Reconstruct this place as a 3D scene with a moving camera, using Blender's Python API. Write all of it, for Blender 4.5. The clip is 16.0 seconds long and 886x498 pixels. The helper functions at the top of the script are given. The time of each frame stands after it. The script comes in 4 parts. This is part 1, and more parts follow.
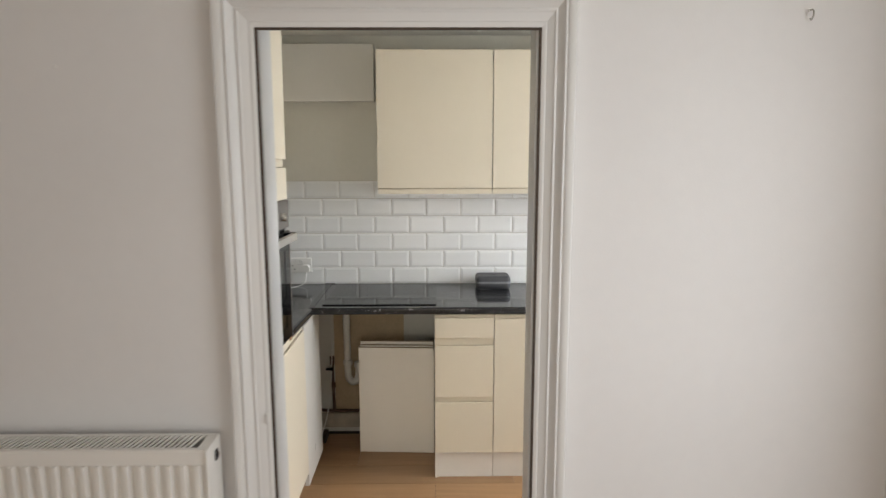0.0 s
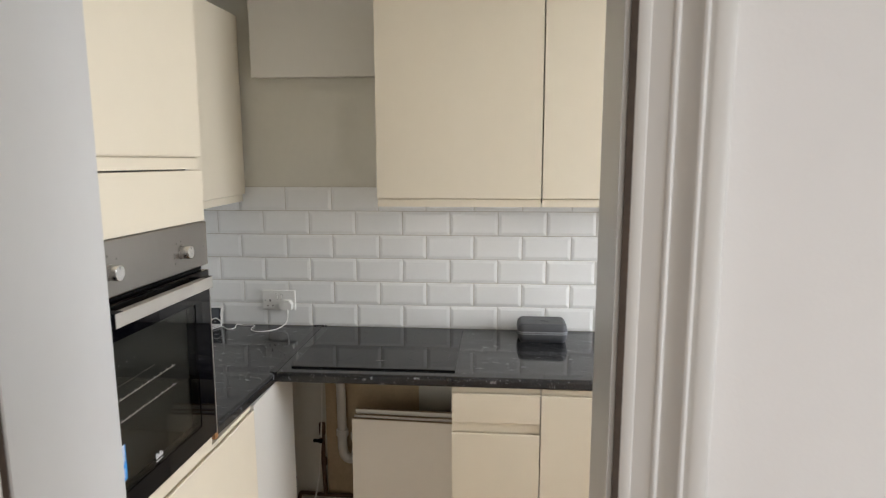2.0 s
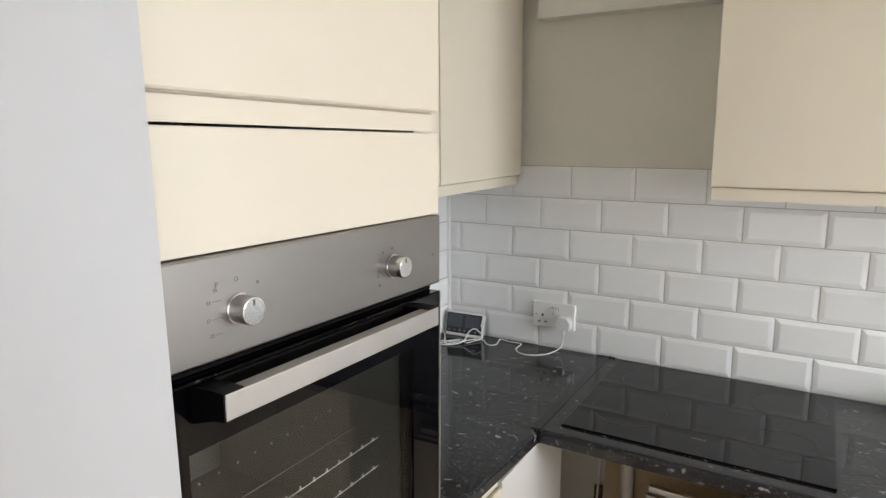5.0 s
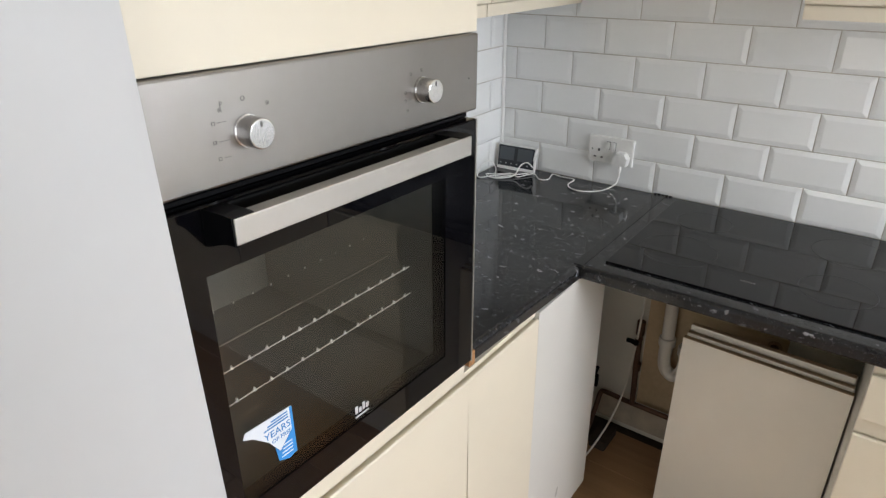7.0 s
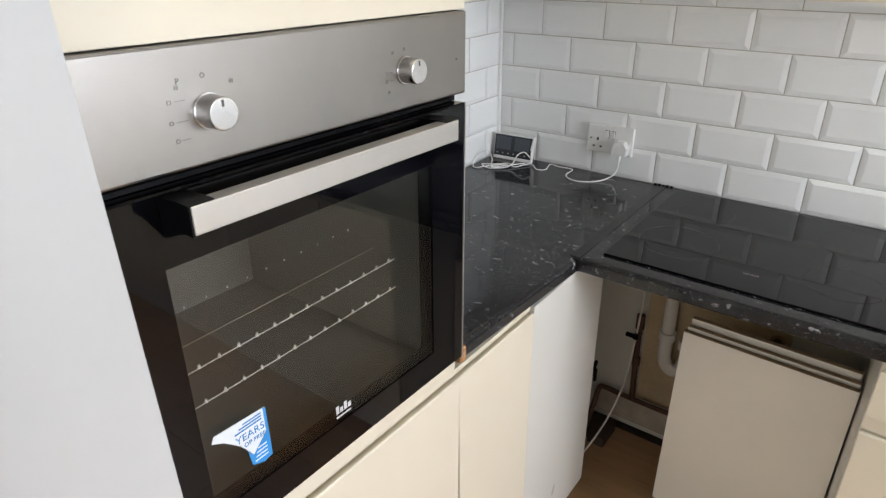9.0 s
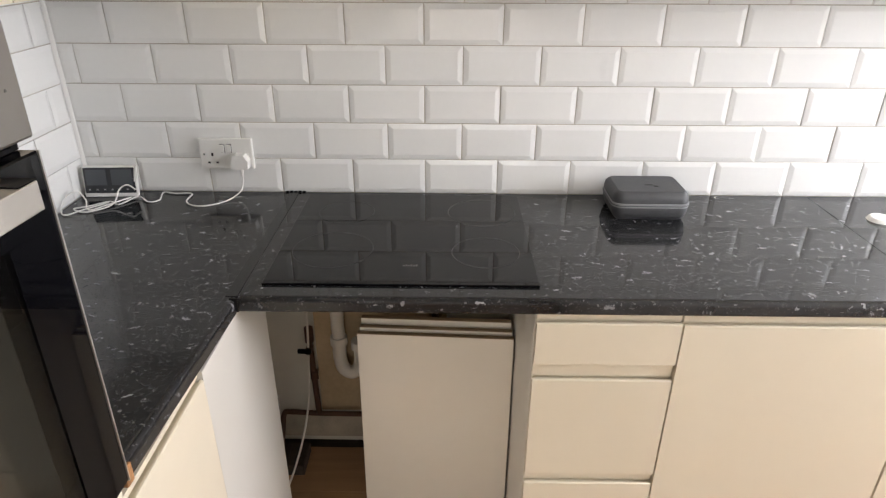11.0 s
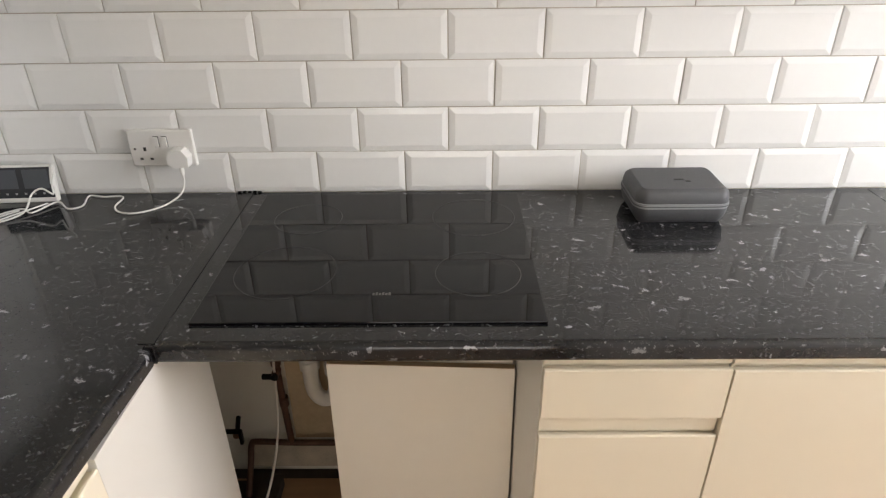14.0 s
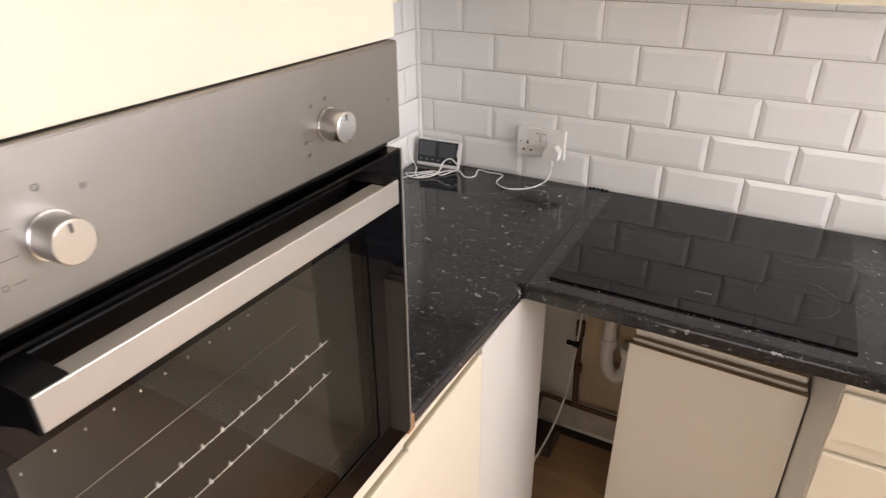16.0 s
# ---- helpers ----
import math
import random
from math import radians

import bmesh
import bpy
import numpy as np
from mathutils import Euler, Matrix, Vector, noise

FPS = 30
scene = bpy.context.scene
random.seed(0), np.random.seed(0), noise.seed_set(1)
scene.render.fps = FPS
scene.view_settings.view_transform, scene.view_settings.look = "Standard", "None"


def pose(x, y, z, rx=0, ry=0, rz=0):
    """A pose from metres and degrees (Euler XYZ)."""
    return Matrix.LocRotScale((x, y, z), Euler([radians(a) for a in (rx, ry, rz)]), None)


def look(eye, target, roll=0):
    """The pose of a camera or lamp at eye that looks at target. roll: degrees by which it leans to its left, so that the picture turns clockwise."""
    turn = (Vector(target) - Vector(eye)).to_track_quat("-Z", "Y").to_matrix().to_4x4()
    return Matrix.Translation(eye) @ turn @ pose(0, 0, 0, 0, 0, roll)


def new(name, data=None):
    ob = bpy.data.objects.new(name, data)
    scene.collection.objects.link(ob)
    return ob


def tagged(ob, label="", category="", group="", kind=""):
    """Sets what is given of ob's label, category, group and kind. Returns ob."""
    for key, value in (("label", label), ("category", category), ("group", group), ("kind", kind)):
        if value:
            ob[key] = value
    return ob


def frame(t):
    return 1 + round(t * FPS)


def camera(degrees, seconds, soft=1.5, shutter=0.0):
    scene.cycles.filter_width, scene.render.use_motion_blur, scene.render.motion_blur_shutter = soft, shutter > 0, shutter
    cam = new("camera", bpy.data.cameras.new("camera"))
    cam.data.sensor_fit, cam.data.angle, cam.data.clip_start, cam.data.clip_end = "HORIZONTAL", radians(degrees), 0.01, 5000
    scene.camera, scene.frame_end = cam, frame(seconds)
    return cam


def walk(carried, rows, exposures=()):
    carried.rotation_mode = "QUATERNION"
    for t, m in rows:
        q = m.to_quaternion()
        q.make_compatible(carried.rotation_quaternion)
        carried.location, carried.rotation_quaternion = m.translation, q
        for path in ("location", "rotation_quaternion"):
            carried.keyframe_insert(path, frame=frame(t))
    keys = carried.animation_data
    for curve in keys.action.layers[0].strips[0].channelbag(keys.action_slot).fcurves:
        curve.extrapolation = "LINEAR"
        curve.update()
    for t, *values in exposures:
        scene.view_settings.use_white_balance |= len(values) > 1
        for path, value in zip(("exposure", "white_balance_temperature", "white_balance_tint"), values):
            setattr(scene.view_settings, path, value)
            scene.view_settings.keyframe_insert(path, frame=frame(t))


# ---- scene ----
cam = camera(70.3, 16.0, soft=1.25, shutter=0.35)
EXPOSURES = [(0.0, -0.30, 6500, 10), (1.0, -0.44, 6500, 9), (2.0, -0.38, 6500, 11), (2.7, -0.24, 6500, 13), (3.5, -0.20, 6450, 13), (6.0, -0.19, 6300, 11), (9.0, -0.12, 6250, 11), (10.0, 0.07, 6400, 13), (12.5, -0.05, 6850, 15), (14.5, 0.09, 6850, 14), (16.0, 0.10, 6950, 19)]
PATH = [
    (0, (1.22, -3.668, 1.715), (1.24, -1.693, 1.405), -0.1),
    (0.5, (1.371, -3.344, 1.724), (1.374, -1.368, 1.413), -0.3),
    (1, (1.379, -3.123, 1.695), (1.321, -1.148, 1.388), -0.3),
    (1.5, (1.362, -2.845, 1.71), (1.235, -0.874, 1.4), -0.2),
    (2, (1.36, -2.619, 1.697), (1.187, -0.651, 1.383), -0.2),
    (2.5, (1.383, -2.37, 1.702), (1.089, -0.417, 1.386), -0.5),
    (3, (1.331, -2.218, 1.686), (0.82, -0.309, 1.375), -0.5),
    (3.5, (1.197, -2.088, 1.686), (0.425, -0.269, 1.378), -0.5),
    (3.7, (1.119, -2.062, 1.665), (0.381, -0.225, 1.361), -0.4),
    (5.8, (1.149, -1.874, 1.637), (-0.027, -0.349, 1.098), -0.9),
    (6, (1.15, -1.868, 1.633), (-0.011, -0.367, 1.0), -1.0),
    (6.5, (1.148, -1.874, 1.631), (0.005, -0.381, 0.95), -0.9),
    (7, (1.15, -1.865, 1.625), (0.056, -0.427, 0.768), -0.8),
    (7.5, (1.153, -1.855, 1.619), (0.071, -0.421, 0.74), -0.8),
    (8, (1.167, -1.85, 1.615), (0.088, -0.413, 0.736), -0.7),
    (8.5, (1.168, -1.857, 1.613), (0.076, -0.427, 0.738), -0.8),
    (9, (1.14, -1.816, 1.601), (0.048, -0.389, 0.723), -0.9),
    (9.5, (1.069, -1.742, 1.602), (0.321, -0.112, 0.718), -0.4),
    (10, (1.037, -1.679, 1.604), (0.717, 0.086, 0.72), -0.2),
    (10.2, (1.036, -1.676, 1.599), (0.837, 0.109, 0.719), -0.2),
    (12.3, (1.008, -1.629, 1.562), (1.044, 0.159, 0.666), 0.4),
    (12.5, (1.021, -1.586, 1.553), (1.042, 0.202, 0.656), 0.1),
    (13, (1.044, -1.434, 1.535), (1.05, 0.348, 0.627), -0.3),
    (13.5, (1.058, -1.37, 1.523), (1.04, 0.399, 0.591), -0.6),
    (14, (1.058, -1.363, 1.528), (1.038, 0.388, 0.562), -0.7),
    (14.5, (1.047, -1.403, 1.557), (0.797, 0.329, 0.589), -0.9),
    (15, (1.031, -1.517, 1.582), (0.543, 0.173, 0.629), -0.9),
    (15.5, (1.011, -1.617, 1.617), (0.288, -0.01, 0.671), -1.1),
    (16, (1.003, -1.675, 1.641), (0.15, -0.133, 0.695), -0.9),
]
walk(cam, [(t, look(eye, target, roll)) for t, eye, target, roll in PATH], EXPOSURES)

# ---- world and light ----
world = bpy.data.worlds.new("world")
scene.world = world
world.use_nodes = True
wn = world.node_tree
sky = wn.nodes.new("ShaderNodeTexSky")
sky.sky_type = "NISHITA"
sky.sun_disc = False
sky.sun_elevation, sky.sun_rotation = radians(38), radians(200)
wn.nodes["Background"].inputs[1].default_value = 0.12
wn.links.new(sky.outputs[0], wn.nodes["Background"].inputs[0])


def window_lamp(name, m, w, h, power, colour):
    data = bpy.data.lights.new(name, "AREA")
    data.shape, data.size, data.size_y, data.energy, data.color = "RECTANGLE", w, h, power, colour
    ob = new(name, data)
    ob.matrix_world = m
    return ob


KITCHEN_LAMP, EAST_LAMP, SOUTH_LAMP = 84.0, 29.0, 23.0
window_lamp("sky_light_kitchen", look((3.74, -0.90, 1.72), (2.74, -0.86, 0.87)), 1.1, 1.0, KITCHEN_LAMP, (0.90, 0.945, 1.0))
window_lamp("sky_light_living", look((2.62, -3.15, 1.40), (0.0, -3.15, 1.3)), 1.3, 1.5, EAST_LAMP, (0.92, 0.96, 1.0))
# Added warm fill: brightens the south-facing kitchen fronts through the doorway, source unseen.
window_lamp("added_fill_south", look((1.0, -5.66, 1.22), (1.05, 0.0, 0.85)), 2.1, 1.75, SOUTH_LAMP, (1.0, 0.94, 0.85))

# ---- materials ----


def mat(name, colour, rough=0.5, metal=0.0, vary=0.06, scale=6.0, bump=0.0, bump_scale=120.0, spec=0.5, rough_vary=0.08, coat=0.0):
    """A painted or plain surface: a base colour that drifts at two scales, uneven gloss and a fine relief."""
    m = bpy.data.materials.new(name)
    m.use_nodes = True
    n, l = m.node_tree.nodes, m.node_tree.links
    b = n["Principled BSDF"]
    co = n.new("ShaderNodeTexCoord")
    big, small = n.new("ShaderNodeTexNoise"), n.new("ShaderNodeTexNoise")
    big.inputs["Scale"].default_value, small.inputs["Scale"].default_value = scale, scale * 14
    big.inputs["Detail"].default_value, small.inputs["Detail"].default_value = 3, 2
    l.new(co.outputs["Object"], big.inputs["Vector"])
    l.new(co.outputs["Object"], small.inputs["Vector"])
    add = n.new("ShaderNodeMath")
    add.operation = "MULTIPLY_ADD"
    l.new(small.outputs[0], add.inputs[0])
    add.inputs[1].default_value = 0.35
    l.new(big.outputs[0], add.inputs[2])
    ramp = n.new("ShaderNodeMapRange")
    ramp.inputs[1].default_value, ramp.inputs[2].default_value = 0.35, 1.0
    ramp.inputs[3].default_value, ramp.inputs[4].default_value = 1 - vary, 1 + vary
    l.new(add.outputs[0], ramp.inputs[0])
    mix = n.new("ShaderNodeVectorMath")
    mix.operation = "SCALE"
    mix.inputs[0].default_value = colour
    l.new(ramp.outputs[0], mix.inputs["Scale"])
    l.new(mix.outputs[0], b.inputs["Base Color"])
    r = n.new("ShaderNodeMapRange")
    r.inputs[3].default_value, r.inputs[4].default_value = max(0.02, rough - rough_vary), rough + rough_vary
    l.new(big.outputs[0], r.inputs[0])
    l.new(r.outputs[0], b.inputs["Roughness"])
    b.inputs["Metallic"].default_value = metal
    b.inputs["Specular IOR Level"].default_value = spec
    b.inputs["Coat Weight"].default_value = coat
    if bump:
        t, bp = n.new("ShaderNodeTexNoise"), n.new("ShaderNodeBump")
        t.inputs["Scale"].default_value, t.inputs["Detail"].default_value = bump_scale, 4
        l.new(co.outputs["Object"], t.inputs["Vector"])
        bp.inputs["Strength"].default_value, bp.inputs["Distance"].default_value = bump, 0.002
        l.new(t.outputs[0], bp.inputs["Height"])
        l.new(bp.outputs[0], b.inputs["Normal"])
    return m


def speckled(name):
    """Black laminate: a mottled ground with ragged pale flakes of three sizes, broken up inside."""
    m = mat(name, (0.017, 0.017, 0.0185), 0.075, vary=0.6, scale=7, spec=0.46, rough_vary=0.03, bump=0.02, bump_scale=60)
    n, l = m.node_tree.nodes, m.node_tree.links
    b = n["Principled BSDF"]
    was = b.inputs["Base Color"].links[0].from_socket
    co = n.new("ShaderNodeTexCoord")
    warp, fine = n.new("ShaderNodeTexNoise"), n.new("ShaderNodeTexNoise")
    warp.inputs["Scale"].default_value, warp.inputs["Detail"].default_value = 48, 5
    fine.inputs["Scale"].default_value, fine.inputs["Detail"].default_value = 420, 3
    l.new(co.outputs["Object"], warp.inputs["Vector"])
    l.new(co.outputs["Object"], fine.inputs["Vector"])
    shift = n.new("ShaderNodeVectorMath")
    shift.operation = "MULTIPLY_ADD"
    shift.inputs[1].default_value = (0.045, 0.040, 0.034)
    l.new(warp.outputs["Color"], shift.inputs[0])
    l.new(co.outputs["Object"], shift.inputs[2])
    for scale, size, keep, strong, turn, tone in ((24, 0.17, 0.70, 1.0, 0.5, (0.34, 0.34, 0.355, 1)), (46, 0.20, 0.70, 0.95, 1.4, (0.28, 0.28, 0.295, 1)), (95, 0.25, 0.62, 0.8, 2.3, (0.16, 0.16, 0.17, 1)), (170, 0.30, 0.45, 0.6, 0.9, (0.08, 0.08, 0.085, 1))):
        mp, v = n.new("ShaderNodeMapping"), n.new("ShaderNodeTexVoronoi")
        mp.inputs["Rotation"].default_value = (turn * 0.4, turn * 0.3, turn)
        mp.inputs["Scale"].default_value = (0.72, 1.25, 1.0)
        l.new(shift.outputs[0], mp.inputs[0])
        v.inputs["Scale"].default_value = scale
        l.new(mp.outputs[0], v.inputs["Vector"])
        near, some, both, rag, full = (n.new("ShaderNodeMath") for _ in range(5))
        edge, tint = n.new("ShaderNodeMapRange"), n.new("ShaderNodeMapRange")
        near.operation, some.operation, both.operation, rag.operation, full.operation = "SUBTRACT", "GREATER_THAN", "MULTIPLY", "MULTIPLY_ADD", "MULTIPLY"
        sep = n.new("ShaderNodeSeparateColor")
        l.new(v.outputs["Color"], sep.inputs[0])
        rag.inputs[1].default_value, rag.inputs[2].default_value = 0.34, size - 0.17
        l.new(fine.outputs[0], rag.inputs[0])
        l.new(rag.outputs[0], near.inputs[0])
        l.new(v.outputs["Distance"], near.inputs[1])
        edge.inputs[1].default_value, edge.inputs[2].default_value = 0.0, 0.05
        edge.inputs[3].default_value, edge.inputs[4].default_value = 0.0, strong
        l.new(near.outputs[0], edge.inputs[0])
        some.inputs[1].default_value = keep
        l.new(sep.outputs[0], some.inputs[0])
        l.new(edge.outputs[0], both.inputs[0])
        l.new(some.outputs[0], both.inputs[1])
        tint.inputs[3].default_value, tint.inputs[4].default_value = 0.45, 1.0
        l.new(sep.outputs[1], tint.inputs[0])
        l.new(both.outputs[0], full.inputs[0])
        l.new(tint.outputs[0], full.inputs[1])
        mx = n.new("ShaderNodeMix")
        mx.data_type = "RGBA"
        l.new(full.outputs[0], mx.inputs["Factor"])
        l.new(was, mx.inputs["A"])
        mx.inputs["B"].default_value = tone
        was = mx.outputs["Result"]
    l.new(was, b.inputs["Base Color"])
    return m


def brushed(name, colour, rough=0.3, stretch=(3, 3, 400)):
    m = mat(name, colour, rough, metal=1.0, vary=0.05, scale=4)
    n, l = m.node_tree.nodes, m.node_tree.links
    b = n["Principled BSDF"]
    co, mp, t, bp = n.new("ShaderNodeTexCoord"), n.new("ShaderNodeMapping"), n.new("ShaderNodeTexNoise"), n.new("ShaderNodeBump")
    mp.inputs["Scale"].default_value = stretch
    l.new(co.outputs["Object"], mp.inputs[0])
    l.new(mp.outputs[0], t.inputs["Vector"])
    t.inputs["Scale"].default_value = 3
    bp.inputs["Strength"].default_value, bp.inputs["Distance"].default_value = 0.06, 0.001
    l.new(t.outputs[0], bp.inputs["Height"])
    l.new(bp.outputs[0], b.inputs["Normal"])
    return m


def wooden(name, light, dark, rough=0.35, along="x"):
    """Wood-effect board: grain drawn out along one axis, each board with a tone of its own."""
    m = bpy.data.materials.new(name)
    m.use_nodes = True
    n, l = m.node_tree.nodes, m.node_tree.links
    b = n["Principled BSDF"]
    co, info, mp = n.new("ShaderNodeTexCoord"), n.new("ShaderNodeObjectInfo"), n.new("ShaderNodeMapping")
    mp.inputs["Scale"].default_value = (1.2, 22, 22) if along == "x" else (22, 1.2, 22)
    off = n.new("ShaderNodeVectorMath")
    off.operation = "SCALE"
    off.inputs[0].default_value = (7.0, 3.0, 5.0)
    l.new(info.outputs["Random"], off.inputs["Scale"])
    l.new(off.outputs[0], mp.inputs["Location"])
    l.new(co.outputs["Object"], mp.inputs[0])
    t = n.new("ShaderNodeTexNoise")
    t.inputs["Scale"].default_value, t.inputs["Detail"].default_value, t.inputs["Distortion"].default_value = 2.0, 6, 0.6
    l.new(mp.outputs[0], t.inputs["Vector"])
    mx = n.new("ShaderNodeMix")
    mx.data_type = "RGBA"
    mx.inputs["A"].default_value, mx.inputs["B"].default_value = (*dark, 1), (*light, 1)
    l.new(t.outputs[0], mx.inputs["Factor"])
    tone, val = n.new("ShaderNodeMapRange"), n.new("ShaderNodeVectorMath")
    tone.inputs[3].default_value, tone.inputs[4].default_value = 0.86, 1.12
    l.new(info.outputs["Random"], tone.inputs[0])
    val.operation = "SCALE"
    l.new(mx.outputs["Result"], val.inputs[0])
    l.new(tone.outputs[0], val.inputs["Scale"])
    l.new(val.outputs[0], b.inputs["Base Color"])
    b.inputs["Roughness"].default_value = rough
    return m


def glazed(name, tint=(1, 1, 1), rough=0.0):
    m = bpy.data.materials.new(name)
    m.use_nodes = True
    b = m.node_tree.nodes["Principled BSDF"]
    b.inputs["Base Color"].default_value = (*tint, 1)
    b.inputs["Roughness"].default_value = rough
    b.inputs["Transmission Weight"].default_value = 1.0
    b.inputs["IOR"].default_value = 1.45
    return m


def thin_pane(name, tint):
    """Thin clear sheet: what lies behind shows straight through, the surface reflects."""
    m = bpy.data.materials.new(name)
    m.use_nodes = True
    n, l = m.node_tree.nodes, m.node_tree.links
    clear, gloss, edge, fifth, fres, mx = n.new("ShaderNodeBsdfTransparent"), n.new("ShaderNodeBsdfGlossy"), n.new("ShaderNodeLayerWeight"), n.new("ShaderNodeMath"), n.new("ShaderNodeMath"), n.new("ShaderNodeMixShader")
    clear.inputs["Color"].default_value = (*tint, 1)
    gloss.inputs["Roughness"].default_value = 0.0
    edge.inputs["Blend"].default_value = 0.5
    fifth.operation, fres.operation = "POWER", "MULTIPLY_ADD"
    fifth.inputs[1].default_value, fres.inputs[1].default_value, fres.inputs[2].default_value = 5.0, 0.94, 0.05
    l.new(edge.outputs["Facing"], fifth.inputs[0])
    l.new(fifth.outputs[0], fres.inputs[0])
    l.new(fres.outputs[0], mx.inputs[0])
    l.new(clear.outputs[0], mx.inputs[1])
    l.new(gloss.outputs[0], mx.inputs[2])
    l.new(mx.outputs[0], n["Material Output"].inputs["Surface"])
    return m


M_WALL = mat("white_emulsion", (0.73, 0.708, 0.688), 0.75, vary=0.035, scale=1.6, bump=0.10, bump_scale=180)
M_KWALL = mat("ivory_emulsion", (0.70, 0.68, 0.60), 0.7, vary=0.05, scale=2.2, bump=0.12, bump_scale=160)
M_CEIL = mat("ceiling_paint", (0.74, 0.72, 0.66), 0.8, vary=0.03, scale=2, bump=0.1)
M_GLOSS = mat("white_gloss_paint", (0.70, 0.685, 0.66), 0.36, vary=0.015, scale=3, bump=0.03, bump_scale=45, rough_vary=0.03)
# Darker copy of the white gloss; dims the over-lit door reveals by colour.
M_LINING = mat("dimmed_white_lining_paint", (0.53, 0.526, 0.515), 0.4, vary=0.03, scale=2, bump=0.04, bump_scale=30, rough_vary=0.03)
M_CREAM = mat("cream_satin_door", (0.725, 0.655, 0.52), 0.36, vary=0.025, scale=1.8, bump=0.015, bump_scale=220)
# Door cream taken towards white: window light on the corner panel as colour.
M_BLANK = mat("whitened_satin_panel", (0.66, 0.64, 0.59), 0.3, vary=0.02, scale=2)
M_CARC = mat("white_melamine", (0.77, 0.735, 0.675), 0.4, vary=0.03, scale=2)
M_BOARD = mat("ivory_melamine_board", (0.86, 0.81, 0.715), 0.4, vary=0.03, scale=2)
M_TILE = mat("white_glazed_tile", (0.82, 0.82, 0.80), 0.09, vary=0.03, scale=4, bump=0.03, bump_scale=14, rough_vary=0.04, coat=0.0)
M_GROUT = mat("grout", (0.50, 0.455, 0.39), 0.9, vary=0.12, scale=9, bump=0.3, bump_scale=300)
M_WORKTOP = speckled("black_flecked_laminate")
M_STRIP = mat("dark_joint_strip", (0.014, 0.014, 0.0145), 0.22, spec=0.40, vary=0.3, scale=20)
M_CHIP = mat("raw_chipboard", (0.34, 0.17, 0.07), 0.9, vary=0.4, scale=120, bump=0.5, bump_scale=300)
M_BLACKGLASS = mat("black_glass", (0.002, 0.002, 0.003), 0.03, vary=0.1, spec=0.30, rough_vary=0.012)
M_HOBMARK = mat("hob_print", (0.060, 0.060, 0.060), 0.2)
M_STEEL = brushed("brushed_steel", (0.30, 0.282, 0.265), 0.40, (3, 3, 300))
M_KNOB = brushed("turned_aluminium", (0.72, 0.71, 0.70), 0.22, (200, 200, 200))
M_HANDLE = brushed("satin_aluminium", (0.55, 0.53, 0.495), 0.5, (3, 3, 300))
M_CHROME = mat("chrome_wire", (0.8, 0.8, 0.8), 0.12, metal=1.0)
M_BLACKPL = mat("black_plastic", (0.0035, 0.0035, 0.004), 0.4, vary=0.1, spec=0.12)
M_ENAMEL = mat("oven_enamel", (0.19, 0.193, 0.182), 0.35, vary=0.04, scale=3)
M_OVENPANE = thin_pane("tinted_oven_pane", (0.80, 0.79, 0.75))
# Plain white, no metal: glints on the oven shelf wires put into colour.
M_WIRE = mat("glint_white_wire", (0.90, 0.90, 0.88), 0.25)
M_PANE = glazed("window_glass")
M_PRINT = mat("grey_print", (0.10, 0.095, 0.09), 0.5)
M_LOGO = mat("silver_print", (0.55, 0.55, 0.55), 0.4)
M_BLUE = mat("blue_paper", (0.03, 0.25, 0.62), 0.5, vary=0.08, scale=40)
M_PAPER = mat("white_paper", (0.74, 0.77, 0.80), 0.6, vary=0.04, scale=40)
M_INK = mat("blue_ink", (0.03, 0.20, 0.48), 0.6)
M_PLASTIC = mat("white_plastic", (0.78, 0.77, 0.74), 0.32, vary=0.02)
M_CABLE = mat("white_cable", (0.74, 0.73, 0.70), 0.45)
M_SCREEN = mat("dark_screen", (0.02, 0.022, 0.026), 0.08)
M_SCREEN2 = mat("grey_lcd", (0.06, 0.068, 0.078), 0.12, vary=0.05, scale=30)
M_SLOT = mat("dark_slot", (0.02, 0.02, 0.02), 0.6)
M_CASE = mat("charcoal_moulded_fabric", (0.062, 0.064, 0.069), 0.5, vary=0.1, scale=20, bump=0.2, bump_scale=700)
M_ZIP = mat("grey_zip_tape", (0.24, 0.245, 0.255), 0.55, bump=0.3, bump_scale=500)
M_TAN = mat("bare_tan_plaster", (0.52, 0.40, 0.25), 0.9, vary=0.22, scale=5, bump=0.3, bump_scale=60)
M_DIRTY = mat("grimy_old_paint", (0.46, 0.40, 0.31), 0.75, vary=0.3, scale=14, bump=0.2)
M_COPPER = mat("tarnished_copper", (0.10, 0.048, 0.030), 0.6, metal=0.3, vary=0.4, scale=25)
M_PVC = mat("white_pvc_pipe", (0.74, 0.71, 0.64), 0.35, vary=0.05, scale=10)
M_DUST = mat("dark_grime", (0.05, 0.035, 0.025), 0.95, vary=0.4, scale=25, bump=0.5)
M_DARKWOOD = mat("dark_bare_timber", (0.06, 0.042, 0.030), 0.85, vary=0.4, scale=18, bump=0.3)
M_LAM = wooden("oak_laminate", (0.42, 0.25, 0.125), (0.25, 0.135, 0.06))
M_RAD = mat("radiator_enamel", (0.78, 0.75, 0.70), 0.3, vary=0.02)
M_RADIN = mat("radiator_inside", (0.22, 0.20, 0.18), 0.6, vary=0.2)
M_EDGE = mat("beige_board_edge", (0.40, 0.28, 0.16), 0.7, vary=0.2, scale=40)
M_SINK = mat("white_ceramic", (0.78, 0.77, 0.74), 0.12)

# ---- mesh helpers ----
BASE = {}


